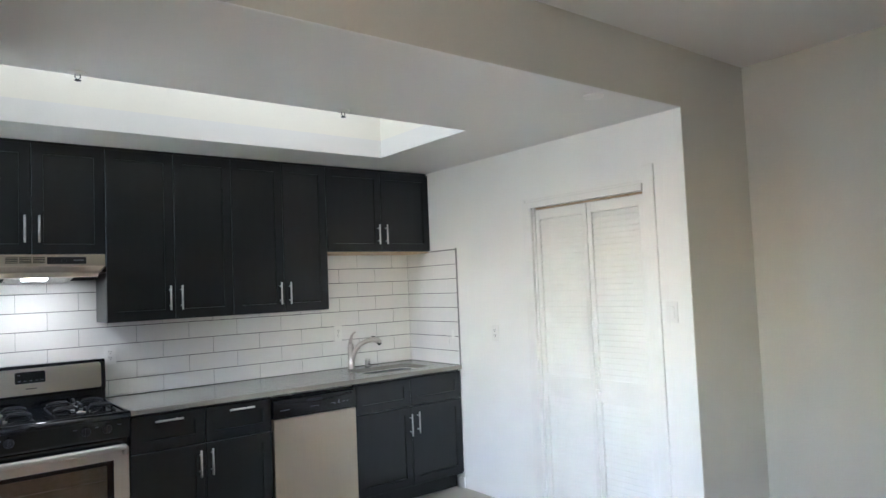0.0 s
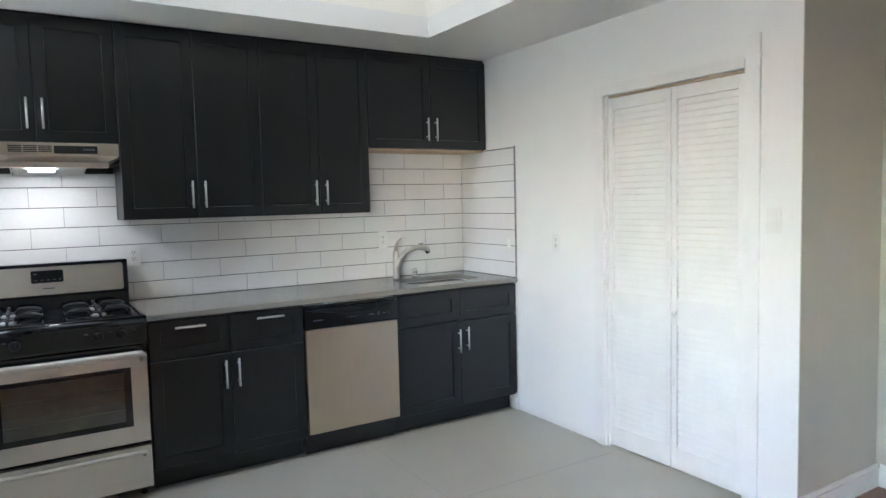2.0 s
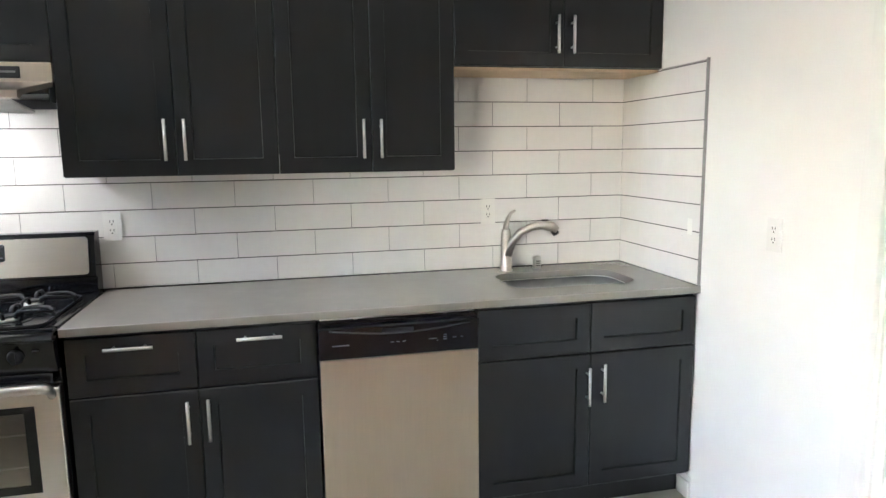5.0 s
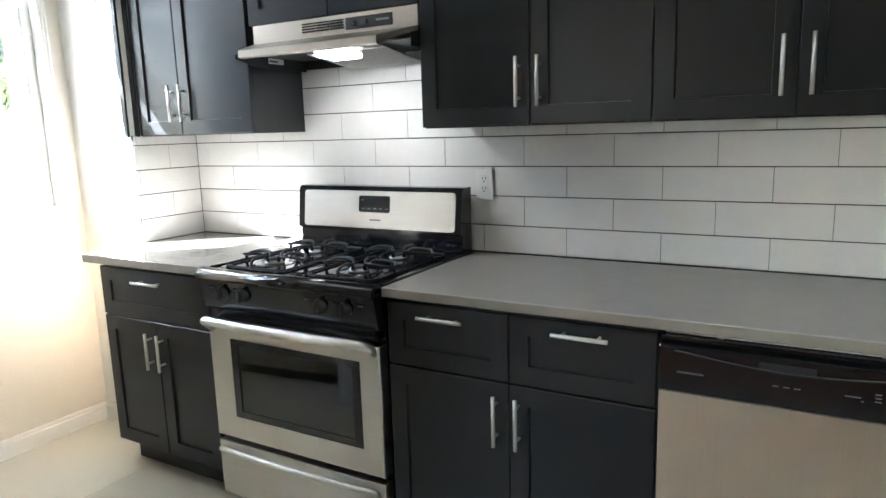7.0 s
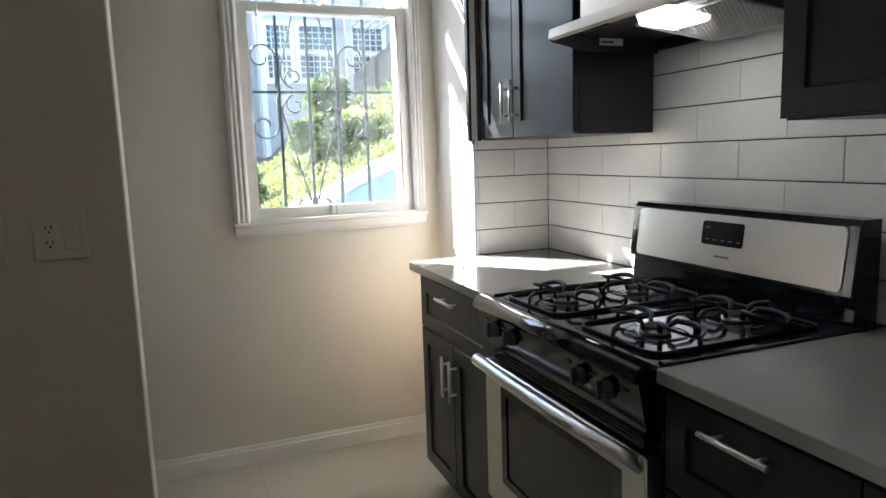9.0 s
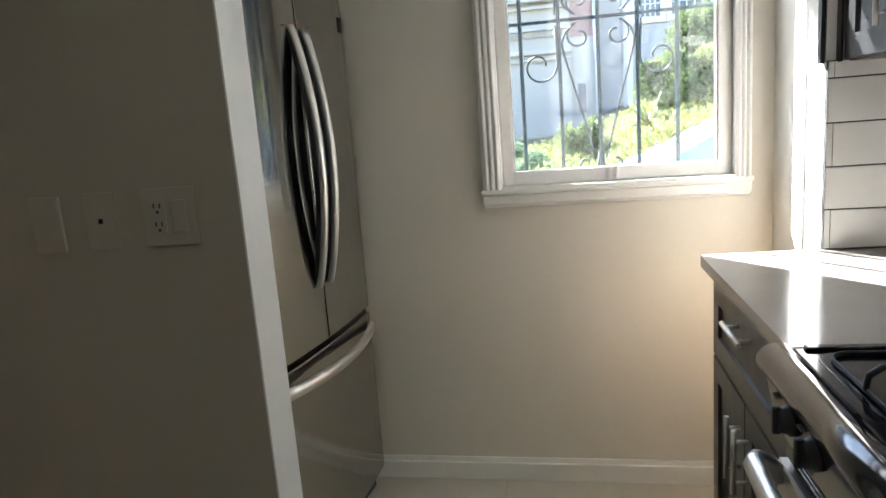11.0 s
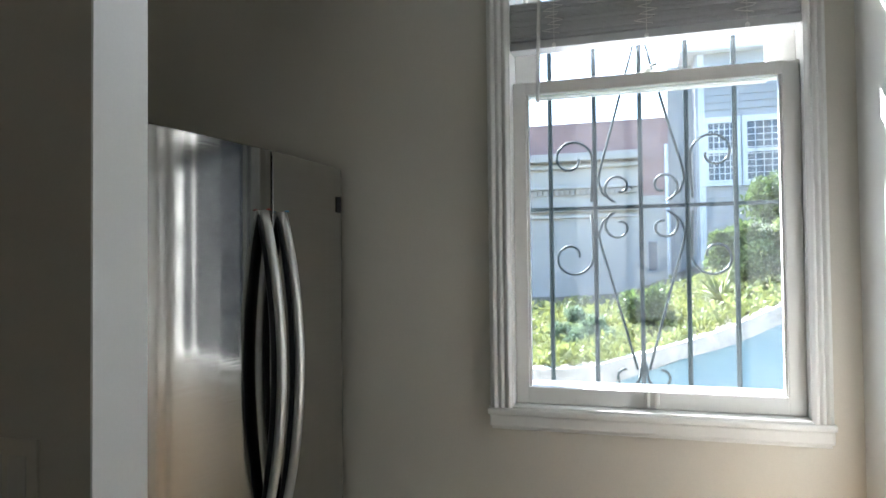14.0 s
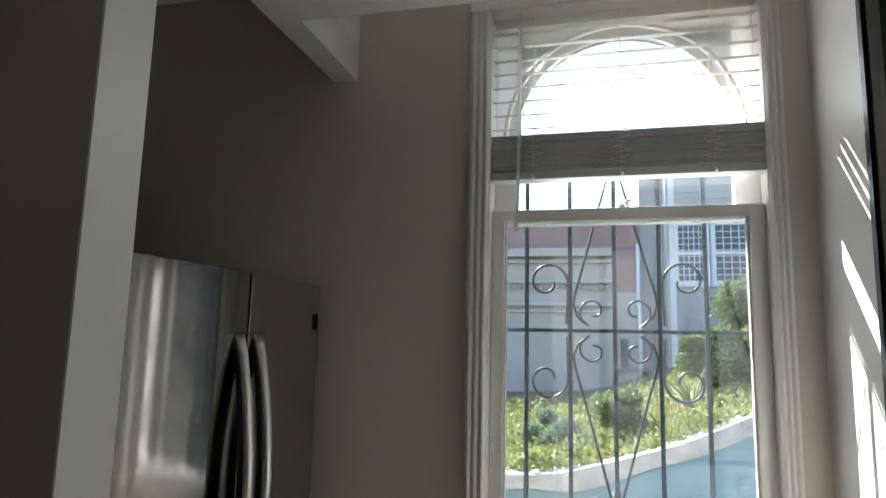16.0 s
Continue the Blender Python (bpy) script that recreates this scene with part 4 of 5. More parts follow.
# burners and grates
for bx in (-2.9, -2.52):
    well = Shape().prism([(p[0], p[1]) for p in rounded(bx - 0.155, bx + 0.155, -0.625, -0.125, 0.03)], "z", 0.914, 0.9165)
    part("burner_tray", well, BLACK, rg)
    grate = Shape()
    bar = lambda pts, r=0.004: grate.tube([(u, v, 0.919 + (w - 0.919) * 0.88) for u, v, w in pts], r, 6, flat=1.8)
    ring = rounded(bx - 0.142, bx + 0.142, -0.612, -0.138, 0.035, 4)
    bar([(u, v, 0.921) for u, v in ring + ring[:1]], 0.0024)
    for by in (-0.495, -0.255):
        part("burner_bowl", Shape().lathe([(0.075, 0.9168), (0.068, 0.9182), (0.045, 0.9175), (0.001, 0.917)], (bx, by, 0), "z", 24), BLACK, rg)
        part("burner", Shape().lathe([(0.034, 0.918), (0.036, 0.926), (0.03, 0.928), (0.03, 0.931), (0.032, 0.932), (0.001, 0.933)], (bx, by, 0), "z", 22), ALU, rg, "aluminium burner head")
        part("burner_cap", Shape().lathe([(0.028, 0.932), (0.029, 0.935), (0.024, 0.938), (0.001, 0.939)], (bx, by, 0), "z", 22), IRON, rg)
        for sx in (-1, 1):
            # a raised narrow loop on each side of the burner, closed towards the edge, its ends dropping at the cap
            loop = [(0.03, 0.012, 0.928), (0.033, 0.014, 0.945), (0.045, 0.024, 0.957), (0.08, 0.036, 0.957), (0.115, 0.034, 0.954), (0.134, 0.018, 0.948), (0.138, 0.0, 0.942)]
            loop += [(u, -v, w) for u, v, w in loop[-2::-1]]
            bar([(bx + sx * u, by + v, w) for u, v, w in loop])
            bar([(bx + sx * 0.137, by, 0.944), (bx + sx * 0.141, by, 0.935), (bx + sx * 0.142, by, 0.921)])
        for sy in (-1, 1):
            bar([(bx, by + sy * 0.117, 0.921), (bx, by + sy * 0.114, 0.944), (bx, by + sy * 0.098, 0.957), (bx, by + sy * 0.056, 0.959), (bx, by + sy * 0.038, 0.95), (bx, by + sy * 0.034, 0.93)])
    part("grate", grate, IRON, rg, "black cast iron grate")

# ---- range hood ----
hx0, hx1 = -3.1, -2.366
hdn = thing("range_hood", (-2.73, -0.22, 1.64), "stainless under-cabinet range hood with its lamp on", "range hood")
# shell: top front box, sloping visor and lip, with a dark recess below
shell = Shape().box(hx0, -0.3145, 1.716, hx1, -0.014, 1.782, bevel=0.002)
rows_ = []
for yv, zv, ins in ((-0.314, 1.717, 0.0), (-0.444, 1.684, 0.062), (-0.462, 1.676, 0.066), (-0.464, 1.652, 0.066), (-0.446, 1.648, 0.066), (-0.43, 1.664, 0.06), (-0.31, 1.702, 0.003)):
    rows_.append((shell.bm.verts.new((hx0 + ins, yv, zv)), shell.bm.verts.new((hx1 - ins, yv, zv))))
for a, b in zip(rows_, rows_[1:] + rows_[:1]):
    shell.bm.faces.new((a[0], a[1], b[1], b[0]))
shell.bm.faces.new([r[0] for r in rows_])
shell.bm.faces.new([r[1] for r in rows_[::-1]])
part("shell", shell, STEEL, hdn, "brushed stainless shell with a tapered visor")
side = [(-0.014, 1.716), (-0.014, 1.64), (-0.36, 1.646), (-0.36, 1.69), (-0.31, 1.7), (-0.31, 1.716)]
part("side_panel", Shape().prism(side, "x", hx0, hx0 + 0.003), MATTE, hdn)
part("side_panel", Shape().prism(side, "x", hx1 - 0.003, hx1), MATTE, hdn)
part("recess", box(hx0 + 0.004, -0.33, 1.674, hx1 - 0.004, -0.02, 1.678), MATTE, hdn, "dark recessed underside")
part("back_lip", box(hx0 + 0.004, -0.03, 1.64, hx1 - 0.004, -0.014, 1.69), MATTE, hdn)
part("lamp_lens", Shape().prism([(-0.36, 1.672), (-0.35, 1.65), (-0.34, 1.645), (-0.24, 1.638), (-0.228, 1.644), (-0.22, 1.672)], "x", -2.775, -2.66), LENS, hdn, "lit white plastic lamp lens")
FA, FB = (-0.3, 1.664), (-0.04, 1.632)       # front and back edge of the tilted filter
FL, FR = -2.85, -2.52
flt = part("filter", Shape().prism([FA, (FA[0], FA[1] + 0.004), (FB[0], FB[1] + 0.004), FB], "x", FL, FR), MATTE, hdn, "dark mesh grease filter in a bright frame")
weave = Shape()
at_ = lambda x, u: (x, FA[0] + (FB[0] - FA[0]) * u, FA[1] + (FB[1] - FA[1]) * u - 0.001)
for k in range(-14, 22):
    for sg in (1, -1):
        x0_ = FL + k * 0.014
        pts = [(x0_ + (u if sg > 0 else 1 - u) * 0.2, u) for u in (j / 16 for j in range(17))]
        pts = [at_(x, u) for x, u in pts if FL < x < FR]
        if len(pts) > 1:
            weave.tube(pts, 0.0013, 3)
part("mesh", weave, NICKEL, flt)
corners = [at_(FL, 0), at_(FR, 0), at_(FR, 1), at_(FL, 1)]
part("filter_frame", Shape().tube(corners + corners[:1], 0.0045, 6), NICKEL, flt, "bright aluminium frame")
part("inner_side", Shape().prism([(-0.42, 1.655), (-0.42, 1.672), (-0.03, 1.672), (-0.03, 1.63), (-0.3, 1.63)], "x", hx0 + 0.0035, hx0 + 0.006), MATTE, hdn)
stk = part("sticker", box(hx0 + 0.0062, -0.25, 1.65, hx0 + 0.0068, -0.165, 1.671), PLATE, hdn, "white sticker")
part("sticker_bar", box(hx0 + 0.0068, -0.245, 1.656, hx0 + 0.0071, -0.2, 1.664), PRINT, stk)
for g in range(3):
    for k in range(4):
        x = -2.855 + g * 0.064
        part("vent_slot", box(x, -0.3195, 1.735 + k * 0.009, x + 0.057, -0.31, 1.7395 + k * 0.009), SLOT, hdn)
sp = part("switch_panel", box(-2.66, -0.3175, 1.728, -2.465, -0.309, 1.768, bevel=0.002), MATTE, hdn, "black switch panel")
for x in (-2.64, -2.59):
    part("switch", box(x, -0.323, 1.738, x + 0.024, -0.316, 1.757, bevel=0.003), MATTE, sp)
part("badge", box(-2.53, -0.3188, 1.746, -2.478, -0.3165, 1.753), PRINT, sp)


# ---- fridge ----
fg = thing("fridge", (-3.825, -1.724, 0), "stainless french-door fridge with bottom freezer and curved handles", "fridge")
FX0, FX1, FY = -4.2, -3.43, -1.749
part("body", box(FX0 + 0.006, -2.5, 0.03, FX1 - 0.006, FY - 0.05, 1.745, bevel=0.004), mat("grey_fridge_side", (0.12, 0.12, 0.12), 0.45), fg)
part("base_grille", box(FX0 + 0.02, FY - 0.05, 0.0, FX1 - 0.02, FY - 0.03, 0.06), MATTE, fg)


def bowed(x0, x1, bow=0.022, n=72):
    """Plan of a door whose slightly wavy face bows out over the whole fridge width."""
    xm, half = (FX0 + FX1) / 2, (FX1 - FX0) / 2
    f = lambda x: FY + bow * (1 - ((x - xm) / half) ** 2) + 0.00012 * math.sin(x * 104) + 0.00006 * math.sin(x * 190 + 1)
    return [(x0, FY - 0.05)] + [(x0 + (x1 - x0) * k / n, f(x0 + (x1 - x0) * k / n)) for k in range(n + 1)] + [(x1, FY - 0.05)]


def fridge_door(name, x0, x1, z0, z1, label):
    s = Shape()
    bm = s.bm
    o = bowed(x0, x1)
    rows = []
    for z, inset in ((z0, 0.004), (z0 + 0.004, 0.0), (z0 + 0.012, 0.0), (z1 - 0.012, 0.0), (z1 - 0.004, 0.0), (z1, 0.004)):
        rows.append([bm.verts.new((min(max(x, x0 + inset), x1 - inset), y - inset, z)) for x, y in o])
    n = len(o)
    for a, b in zip(rows, rows[1:]):
        for k in range(n):
            f = bm.faces.new((a[k], a[(k + 1) % n], b[(k + 1) % n], b[k]))
            f.smooth = a is rows[2] and 1 <= k < n - 2
    bm.faces.new(rows[0])
    bm.faces.new(rows[-1])
    return part(name, s, FSTEEL, fg, label)


XM = -3.842
dl = fridge_door("door", XM + 0.003, FX1, 0.69, 1.76, "brushed stainless fridge door")
dr_ = fridge_door("door", FX0, XM - 0.003, 0.69, 1.76, "brushed stainless fridge door")
fz = fridge_door("freezer_drawer", FX0, FX1, 0.07, 0.672, "brushed stainless freezer drawer")
part("drawer_gap", box(FX0 + 0.01, FY - 0.05, 0.67, FX1 - 0.01, FY - 0.008, 0.692), MATTE, fg)
for x, dd in ((XM + 0.036, dl), (XM - 0.036, dr_)):
    hp = [(x, FY + 0.026 + 0.052 * math.sin(math.pi * k / 20) ** 0.8, 0.862 + 0.745 * k / 20) for k in range(21)]
    h_ = part("handle", Shape().tube(hp, 0.0105, 10, flat=1.4), NICKEL, dd, "curved stainless bar handle")
    ins = [(x, FY + 0.02 + 0.042 * math.sin(math.pi * k / 20) ** 0.8, 0.872 + 0.725 * k / 20) for k in range(21)]
    part("inner_strip", Shape().tube(ins, 0.0105, 8, flat=1.6), MATTE, h_, "black inner strip")
part("handle_dot", Shape().lathe([(0.006, 0.0), (0.005, 0.003), (0.001, 0.004)], (XM + 0.036, FY + 0.042, 1.609), "z", 10), mat("red_dot", (0.5, 0.04, 0.03), 0.5), dl)
part("handle_dot", Shape().lathe([(0.006, 0.0), (0.005, 0.003), (0.001, 0.004)], (XM - 0.036, FY + 0.042, 1.609), "z", 10), mat("blue_dot", (0.1, 0.3, 0.5), 0.5), dr_)
hh = [(FX1 - 0.055 - (FX1 - FX0 - 0.08) * k / 20, FY + 0.012 + 0.066 * math.sin(math.pi * k / 20) ** 0.8, 0.628) for k in range(21)]
part("handle", Shape().tube(hh, 0.0125, 10, flat=1.4), NICKEL, fz, "curved stainless bar handle")
part("badge", box(FX0 + 0.012, FY - 0.002, 1.63, FX0 + 0.034, FY + 0.0065, 1.675), MATTE, dr_, "small dark badge")


fg.rotation_euler = (0, 0, radians(-6.3))


# ---- wall plates ----
def wall_plate(name, label, face, cu, cz, kinds, w1=0.07, h=0.115, category="outlet", skin=PLATE, inner=None):
    """face: ('y', value, -1) or ('x', value, +-1): the wall's plane and the way out of it. kinds: socket, rocker, blank or hole, side by side."""
    ax, v, way = face
    at = (cu, v, cz) if ax == "y" else (v, cu, cz)
    t = thing(name, at, label, category)

    def bx(u0, z0, u1, z1, d0, d1):
        a, b = sorted((v + way * d0, v + way * d1))
        return (cu + u0, a, cz + z0, cu + u1, b, cz + z1) if ax == "y" else (a, cu + u0, cz + z0, b, cu + u1, cz + z1)
    n = len(kinds)
    wd = w1 + 0.046 * (n - 1)
    part("cover_plate", Shape().box(*bx(-wd / 2, -h / 2, wd / 2, h / 2, 0.0, 0.006), bevel=0.002), skin, t)
    for k, kind in enumerate(kinds):
        u = (k - (n - 1) / 2) * 0.046
        if kind == "socket":
            f = part("socket_face", Shape().box(*bx(u - 0.0165, -0.033, u + 0.0165, 0.033, 0.004, 0.0075), bevel=0.0015), inner or skin, t)
            for dz in (-0.018, 0.018):
                for du in (-0.0065, 0.0065):
                    part("slot", box(*bx(u + du - 0.0014, dz, u + du + 0.0014, dz + 0.009, 0.007, 0.0079)), SLOT, f)
                part("slot", box(*bx(u - 0.0026, dz - 0.01, u + 0.0026, dz - 0.005, 0.007, 0.0079)), SLOT, f)
        elif kind == "rocker":
            part("rocker", Shape().box(*bx(u - 0.0165, -0.033, u + 0.0165, 0.033, 0.004, 0.0095), bevel=0.003), inner or skin, t)
        elif kind == "hole":
            part("hole", box(*bx(u - 0.005, -0.005, u + 0.005, 0.005, 0.005, 0.0068)), SLOT, t)
    return t


wall_plate("wall_outlet", "white duplex wall outlet on the tiles beside the range", ("y", -0.003, -1), -2.287, 1.172, ["socket"])
wall_plate("wall_outlet", "white duplex wall outlet on the tiles beside the tap", ("y", -0.003, -1), -0.687, 1.182, ["socket"])
wall_plate("wall_outlet", "white duplex wall outlet on the white wall", ("x", 0.0, -1), -1.045, 1.167, ["socket"])
wall_plate("wall_switch", "white rocker light switch beside the closet door", ("x", 0.0, -1), -2.474, 1.322, ["rocker"], category="switch")
wall_plate("wall_switch", "white rocker switch on the tiled side wall", ("x", -0.003, -1), -0.575, 1.145, ["rocker"], 0.066, 0.11, category="switch")
wall_plate("wall_outlet", "white outlet and switch plate on the partition", ("x", PX1, 1), -1.758, 1.17, ["socket", "rocker"], skin=PAINTED, inner=CREAMPL)
wall_plate("cable_plate", "painted-over blank plate with a small cable hole", ("x", PX1, 1), -1.91, 1.168, ["hole"], category="wall plate", skin=PAINTED)
wall_plate("blank_plate", "painted-over blank wall plate on the partition", ("x", PX1, 1), -2.035, 1.165, ["blank"], category="wall plate", skin=PAINTED)

# ---- ceiling fittings ----
for sx in (-2.72, -1.53):
    sy = -1.668
    spk = thing("sprinkler_head", (sx, sy, CZ), "ceiling sprinkler head with white plate beside the skylight well", "sprinkler", "ceiling sprinklers")
    part("escutcheon", Shape().lathe([(0.034, CZ), (0.033, CZ - 0.004), (0.016, CZ - 0.008), (0.001, CZ - 0.008)], (sx, sy, 0), "z", 20), PLATE, spk)
    part("frame", Shape().tube([(sx - 0.008, sy, CZ - 0.006), (sx - 0.01, sy, CZ - 0.02), (sx, sy, CZ - 0.03), (sx + 0.01, sy, CZ - 0.02), (sx + 0.008, sy, CZ - 0.006)], 0.0025, 6), MATTE, spk, "dark sprinkler frame")
    part("deflector", Shape().lathe([(0.004, CZ - 0.028), (0.013, CZ - 0.031), (0.013, CZ - 0.033), (0.001, CZ - 0.034)], (sx, sy, 0), "z", 14), MATTE, spk)
pl = thing("ceiling_plate", (-0.6, -2.5, CZ), "small flat white cover on the kitchen ceiling", "ceiling plate")
part("cover", Shape().lathe([(0.05, CZ), (0.048, CZ - 0.008), (0.03, CZ - 0.012), (0.001, CZ - 0.012)], (-0.6, -2.5, 0), "z", 24), PLATE, pl)

# ---- outside the window ----
def leaves(name, spots, size, material, seed, upright=0.3):
    """Many small folded leaves at the given spots, as one mesh."""
    rng = np.random.default_rng(seed)
    n = len(spots)
    d = rng.normal(size=(n, 3))
    d[:, 2] += upright
    d /= np.linalg.norm(d, axis=1)[:, None]
    side = np.cross(d, rng.normal(size=(n, 3)))
    side /= np.linalg.norm(side, axis=1)[:, None]
    up = np.cross(side, d)
    L = size * rng.uniform(0.6, 1.3, (n, 1))
    p = np.asarray(spots)
    v = np.stack([p, p + d * L * 0.5 + side * L * 0.24 + up * L * 0.08, p + d * L, p + d * L * 0.5 - side * L * 0.24 + up * L * 0.08], 1).reshape(-1, 3)
    k = np.arange(n) * 4
    f = np.concatenate([np.stack([k, k + 1, k + 2], 1), np.stack([k, k + 2, k + 3], 1)])
    me = bpy.data.meshes.new(name)
    me.from_pydata(v.tolist(), [], f.tolist())
    me.materials.append(material)
    return me


def clump_spots(c, r, n, seed, lumps=14):
    """Spots in an uneven crown built of lumps with gaps between them."""
    rng = np.random.default_rng(seed)
    q = rng.normal(size=(lumps, 3))
    q /= np.linalg.norm(q, axis=1)[:, None]
    q *= rng.uniform(0.25, 0.85, (lumps, 1))
    rad = rng.uniform(0.22, 0.45, lumps)
    which = rng.integers(0, lumps, n)
    s = rng.normal(size=(n, 3))
    s /= np.linalg.norm(s, axis=1)[:, None]
    s *= rng.uniform(0.55, 1.05, (n, 1))
    return np.asarray(c) + (q[which] + s * rad[which][:, None]) * np.asarray(r)


def bush(label, c, r, n, size, material, seed, name="bush", category="bush"):
    base = Vector((c[0], c[1], c[2] - r[2]))
    t = thing(name, base, label, category)
    s = Shape()
    rng = random.Random(seed)
    for k in range(6):
        a = rng.uniform(0, 6.28)
        tip = Vector((c[0] + 0.6 * r[0] * math.cos(a), c[1] + 0.6 * r[1] * math.sin(a), c[2] + rng.uniform(-0.1, 0.5) * r[2]))
        s.tube([base, base.lerp(tip, 0.5) + Vector((0, 0, 0.15 * r[2])), tip], [0.05 * r[2], 0.03 * r[2], 0.008 * r[2]], 6)
    part("stems", s, BARK, t)
    part("foliage", leaves("foliage", clump_spots(c, r, n, seed), size, material, seed + 1), None, t)
    return t


GX = -8.0
cop = lambda y: float(np.interp(y, (-4, -1.6, -1.2, -0.85, -0.5, 0.13, 0.6, 2.0, 6.0), (0.55, 0.62, 0.65, 0.74, 0.88, 1.13, 1.36, 1.5, 1.6)))     # height of the coping
setting("ground", box(-90, -90, -0.9, X0 - 0.02, 90, -0.8), SOIL, "dry earth ground outside", "ground")
# blue retaining wall with a sloping white coping
ys = [-4 + 0.1 * k for k in range(101)]
rw = thing("retaining_wall", (GX, 0, -0.8), "pale blue stucco retaining wall with a weathered white sloping coping", "retaining wall", kind="structure")
s = Shape().prism([(y, cop(y) - 0.14) for y in ys] + [(ys[-1], -0.85), (ys[0], -0.85)], "x", GX - 0.2, GX)
part("wall", s, BLUEWALL, rw)
s = Shape().prism([(y, cop(y) + 0.018 * math.sin(y * 5)) for y in ys] + [(y, cop(y) - 0.14 + 0.015 * math.sin(y * 7)) for y in ys[::-1]], "x", GX - 0.26, GX + 0.05)
part("coping", s, COPING, rw, "white weathered concrete coping")
hr = Shape().tube([(GX + 0.25, -0.2, 0.1), (GX + 0.25, 1.2, 0.6), (GX + 0.25, 3.0, 1.1)], 0.02, 8)
part("hand_rail", hr, WIRON, rw, "dark metal hand rail")
# planted bank behind it
bank = Shape()
grid = {}
for i in range(13):
    for j in range(33):
        x, y = GX - 0.15 - i * 0.6, -5 + j * 0.4
        z = cop(max(-4, min(6, y))) - 0.06 + i * (0.03 + 0.07 * max(0, y - 0.3)) + 0.06 * noise.noise((x, y, 0))
        grid[i, j] = bank.bm.verts.new((x, y, z))
for i in range(12):
    for j in range(32):
        bank.bm.faces.new((grid[i, j], grid[i + 1, j], grid[i + 1, j + 1], grid[i, j + 1]))
setting("bank", bank, SOIL, "sunlit planted earth bank above the retaining wall", "bank")
rng = np.random.default_rng(5)
n = 34000
sx, sy = GX - 0.1 - rng.uniform(0, 1, n) ** 1.5 * 4.5, rng.uniform(-3.5, 6, n)
sz = np.array([cop(max(-4, min(6, b))) for b in sy]) - 0.05 + (GX - 0.15 - sx) / 0.6 * (0.03 + 0.07 * np.maximum(0, sy - 0.3)) + rng.uniform(0, 0.22, n) * (0.4 + 0.6 * np.sin(sy * 3 + sx * 2) ** 2)
tagged(new("ground_cover", leaves("ground_cover", np.stack([sx, sy, sz], 1), 0.07, YGRN, 6, 0.8)), "yellow-green sunlit ground cover on the bank", "ground cover", kind="stuff")
bush("rounded sage-green shrub on the bank", (-9.0, -1.46, 0.8), (0.4, 0.42, 0.3), 9000, 0.036, SAGE, 11)
bush("bright green leafy shrub on the bank", (-9.0, -0.8, 1.06), (0.26, 0.24, 0.28), 4200, 0.055, LEAF, 12)
bush("bright green leafy shrub on the bank", (-9.3, 0.12, 1.6), (0.4, 0.4, 0.38), 8000, 0.058, LEAF, 13)
bush("yellow-green leafy shrub on the bank", (-9.3, 0.72, 1.6), (0.4, 0.5, 0.3), 6000, 0.05, YGRN, 14)
bush("dense green shrub on the bank", (-10.5, 2.0, 2.2), (0.8, 0.9, 0.8), 10000, 0.07, LEAF, 15)
bush("dense yellow-green shrub on the bank", (-9.6, 2.2, 1.9), (0.6, 0.8, 0.45), 8000, 0.06, YGRN, 16)
bush("tall green shrub on the bank", (-11.5, 3.4, 3.2), (0.9, 1.3, 1.2), 7000, 0.12, LEAF, 17)
bush("tall green shrub on the bank", (-11.2, 5.2, 3.2), (0.9, 1.3, 1.4), 7000, 0.12, LEAF, 18)
bush("bright green shrub on the bank", (-10.0, 3.8, 2.3), (0.7, 0.9, 0.6), 5000, 0.1, YGRN, 19)
# spiky plant
ag2 = thing("agave", (-8.8, -0.2, 1.14), "spiky yellow-green agave on the bank", "agave")
rr = random.Random(3)
for k in range(26):
    a, tilt = rr.uniform(0, 6.28), rr.uniform(0.3, 1.25)
    ln = rr.uniform(0.28, 0.42)
    b0 = Vector((-8.8, -0.2, 1.13))
    d = Vector((math.cos(a) * math.sin(tilt), math.sin(a) * math.sin(tilt), math.cos(tilt)))
    part("leaf", Shape().tube([b0, b0 + d * ln * 0.5, b0 + d * ln + Vector((0, 0, -0.05 * tilt))], [0.016, 0.022, 0.002], 5, flat=0.35), YGRN, ag2)
# feathery tree
tr = thing("tree", (-12.2, 0.85, 1.4), "tall feathery green tree beside the grey house", "tree")
trunk = Shape().tube([(-12.2, 0.85, 0.4), (-12.15, 0.8, 1.8), (-12.25, 0.9, 2.2), (-12.2, 0.8, 2.6)], [0.1, 0.08, 0.05, 0.02], 8)
for k in range(12):
    a = k * 2.4
    z = 1.6 + k * 0.06
    trunk.tube([(-12.2, 0.85, z), (-12.2 + 0.25 * math.cos(a), 0.85 + 0.2 * math.sin(a), z + 0.25), (-12.2 + 0.42 * math.cos(a), 0.85 + 0.3 * math.sin(a), z + 0.3)], [0.03, 0.02, 0.006], 6)
part("trunk", trunk, BARK, tr)
part("crown", leaves("crown", clump_spots((-12.2, 0.85, 2.3), (0.5, 0.34, 0.5), 6000, 21, 26), 0.075, LEAF, 22, -0.2), None, tr)
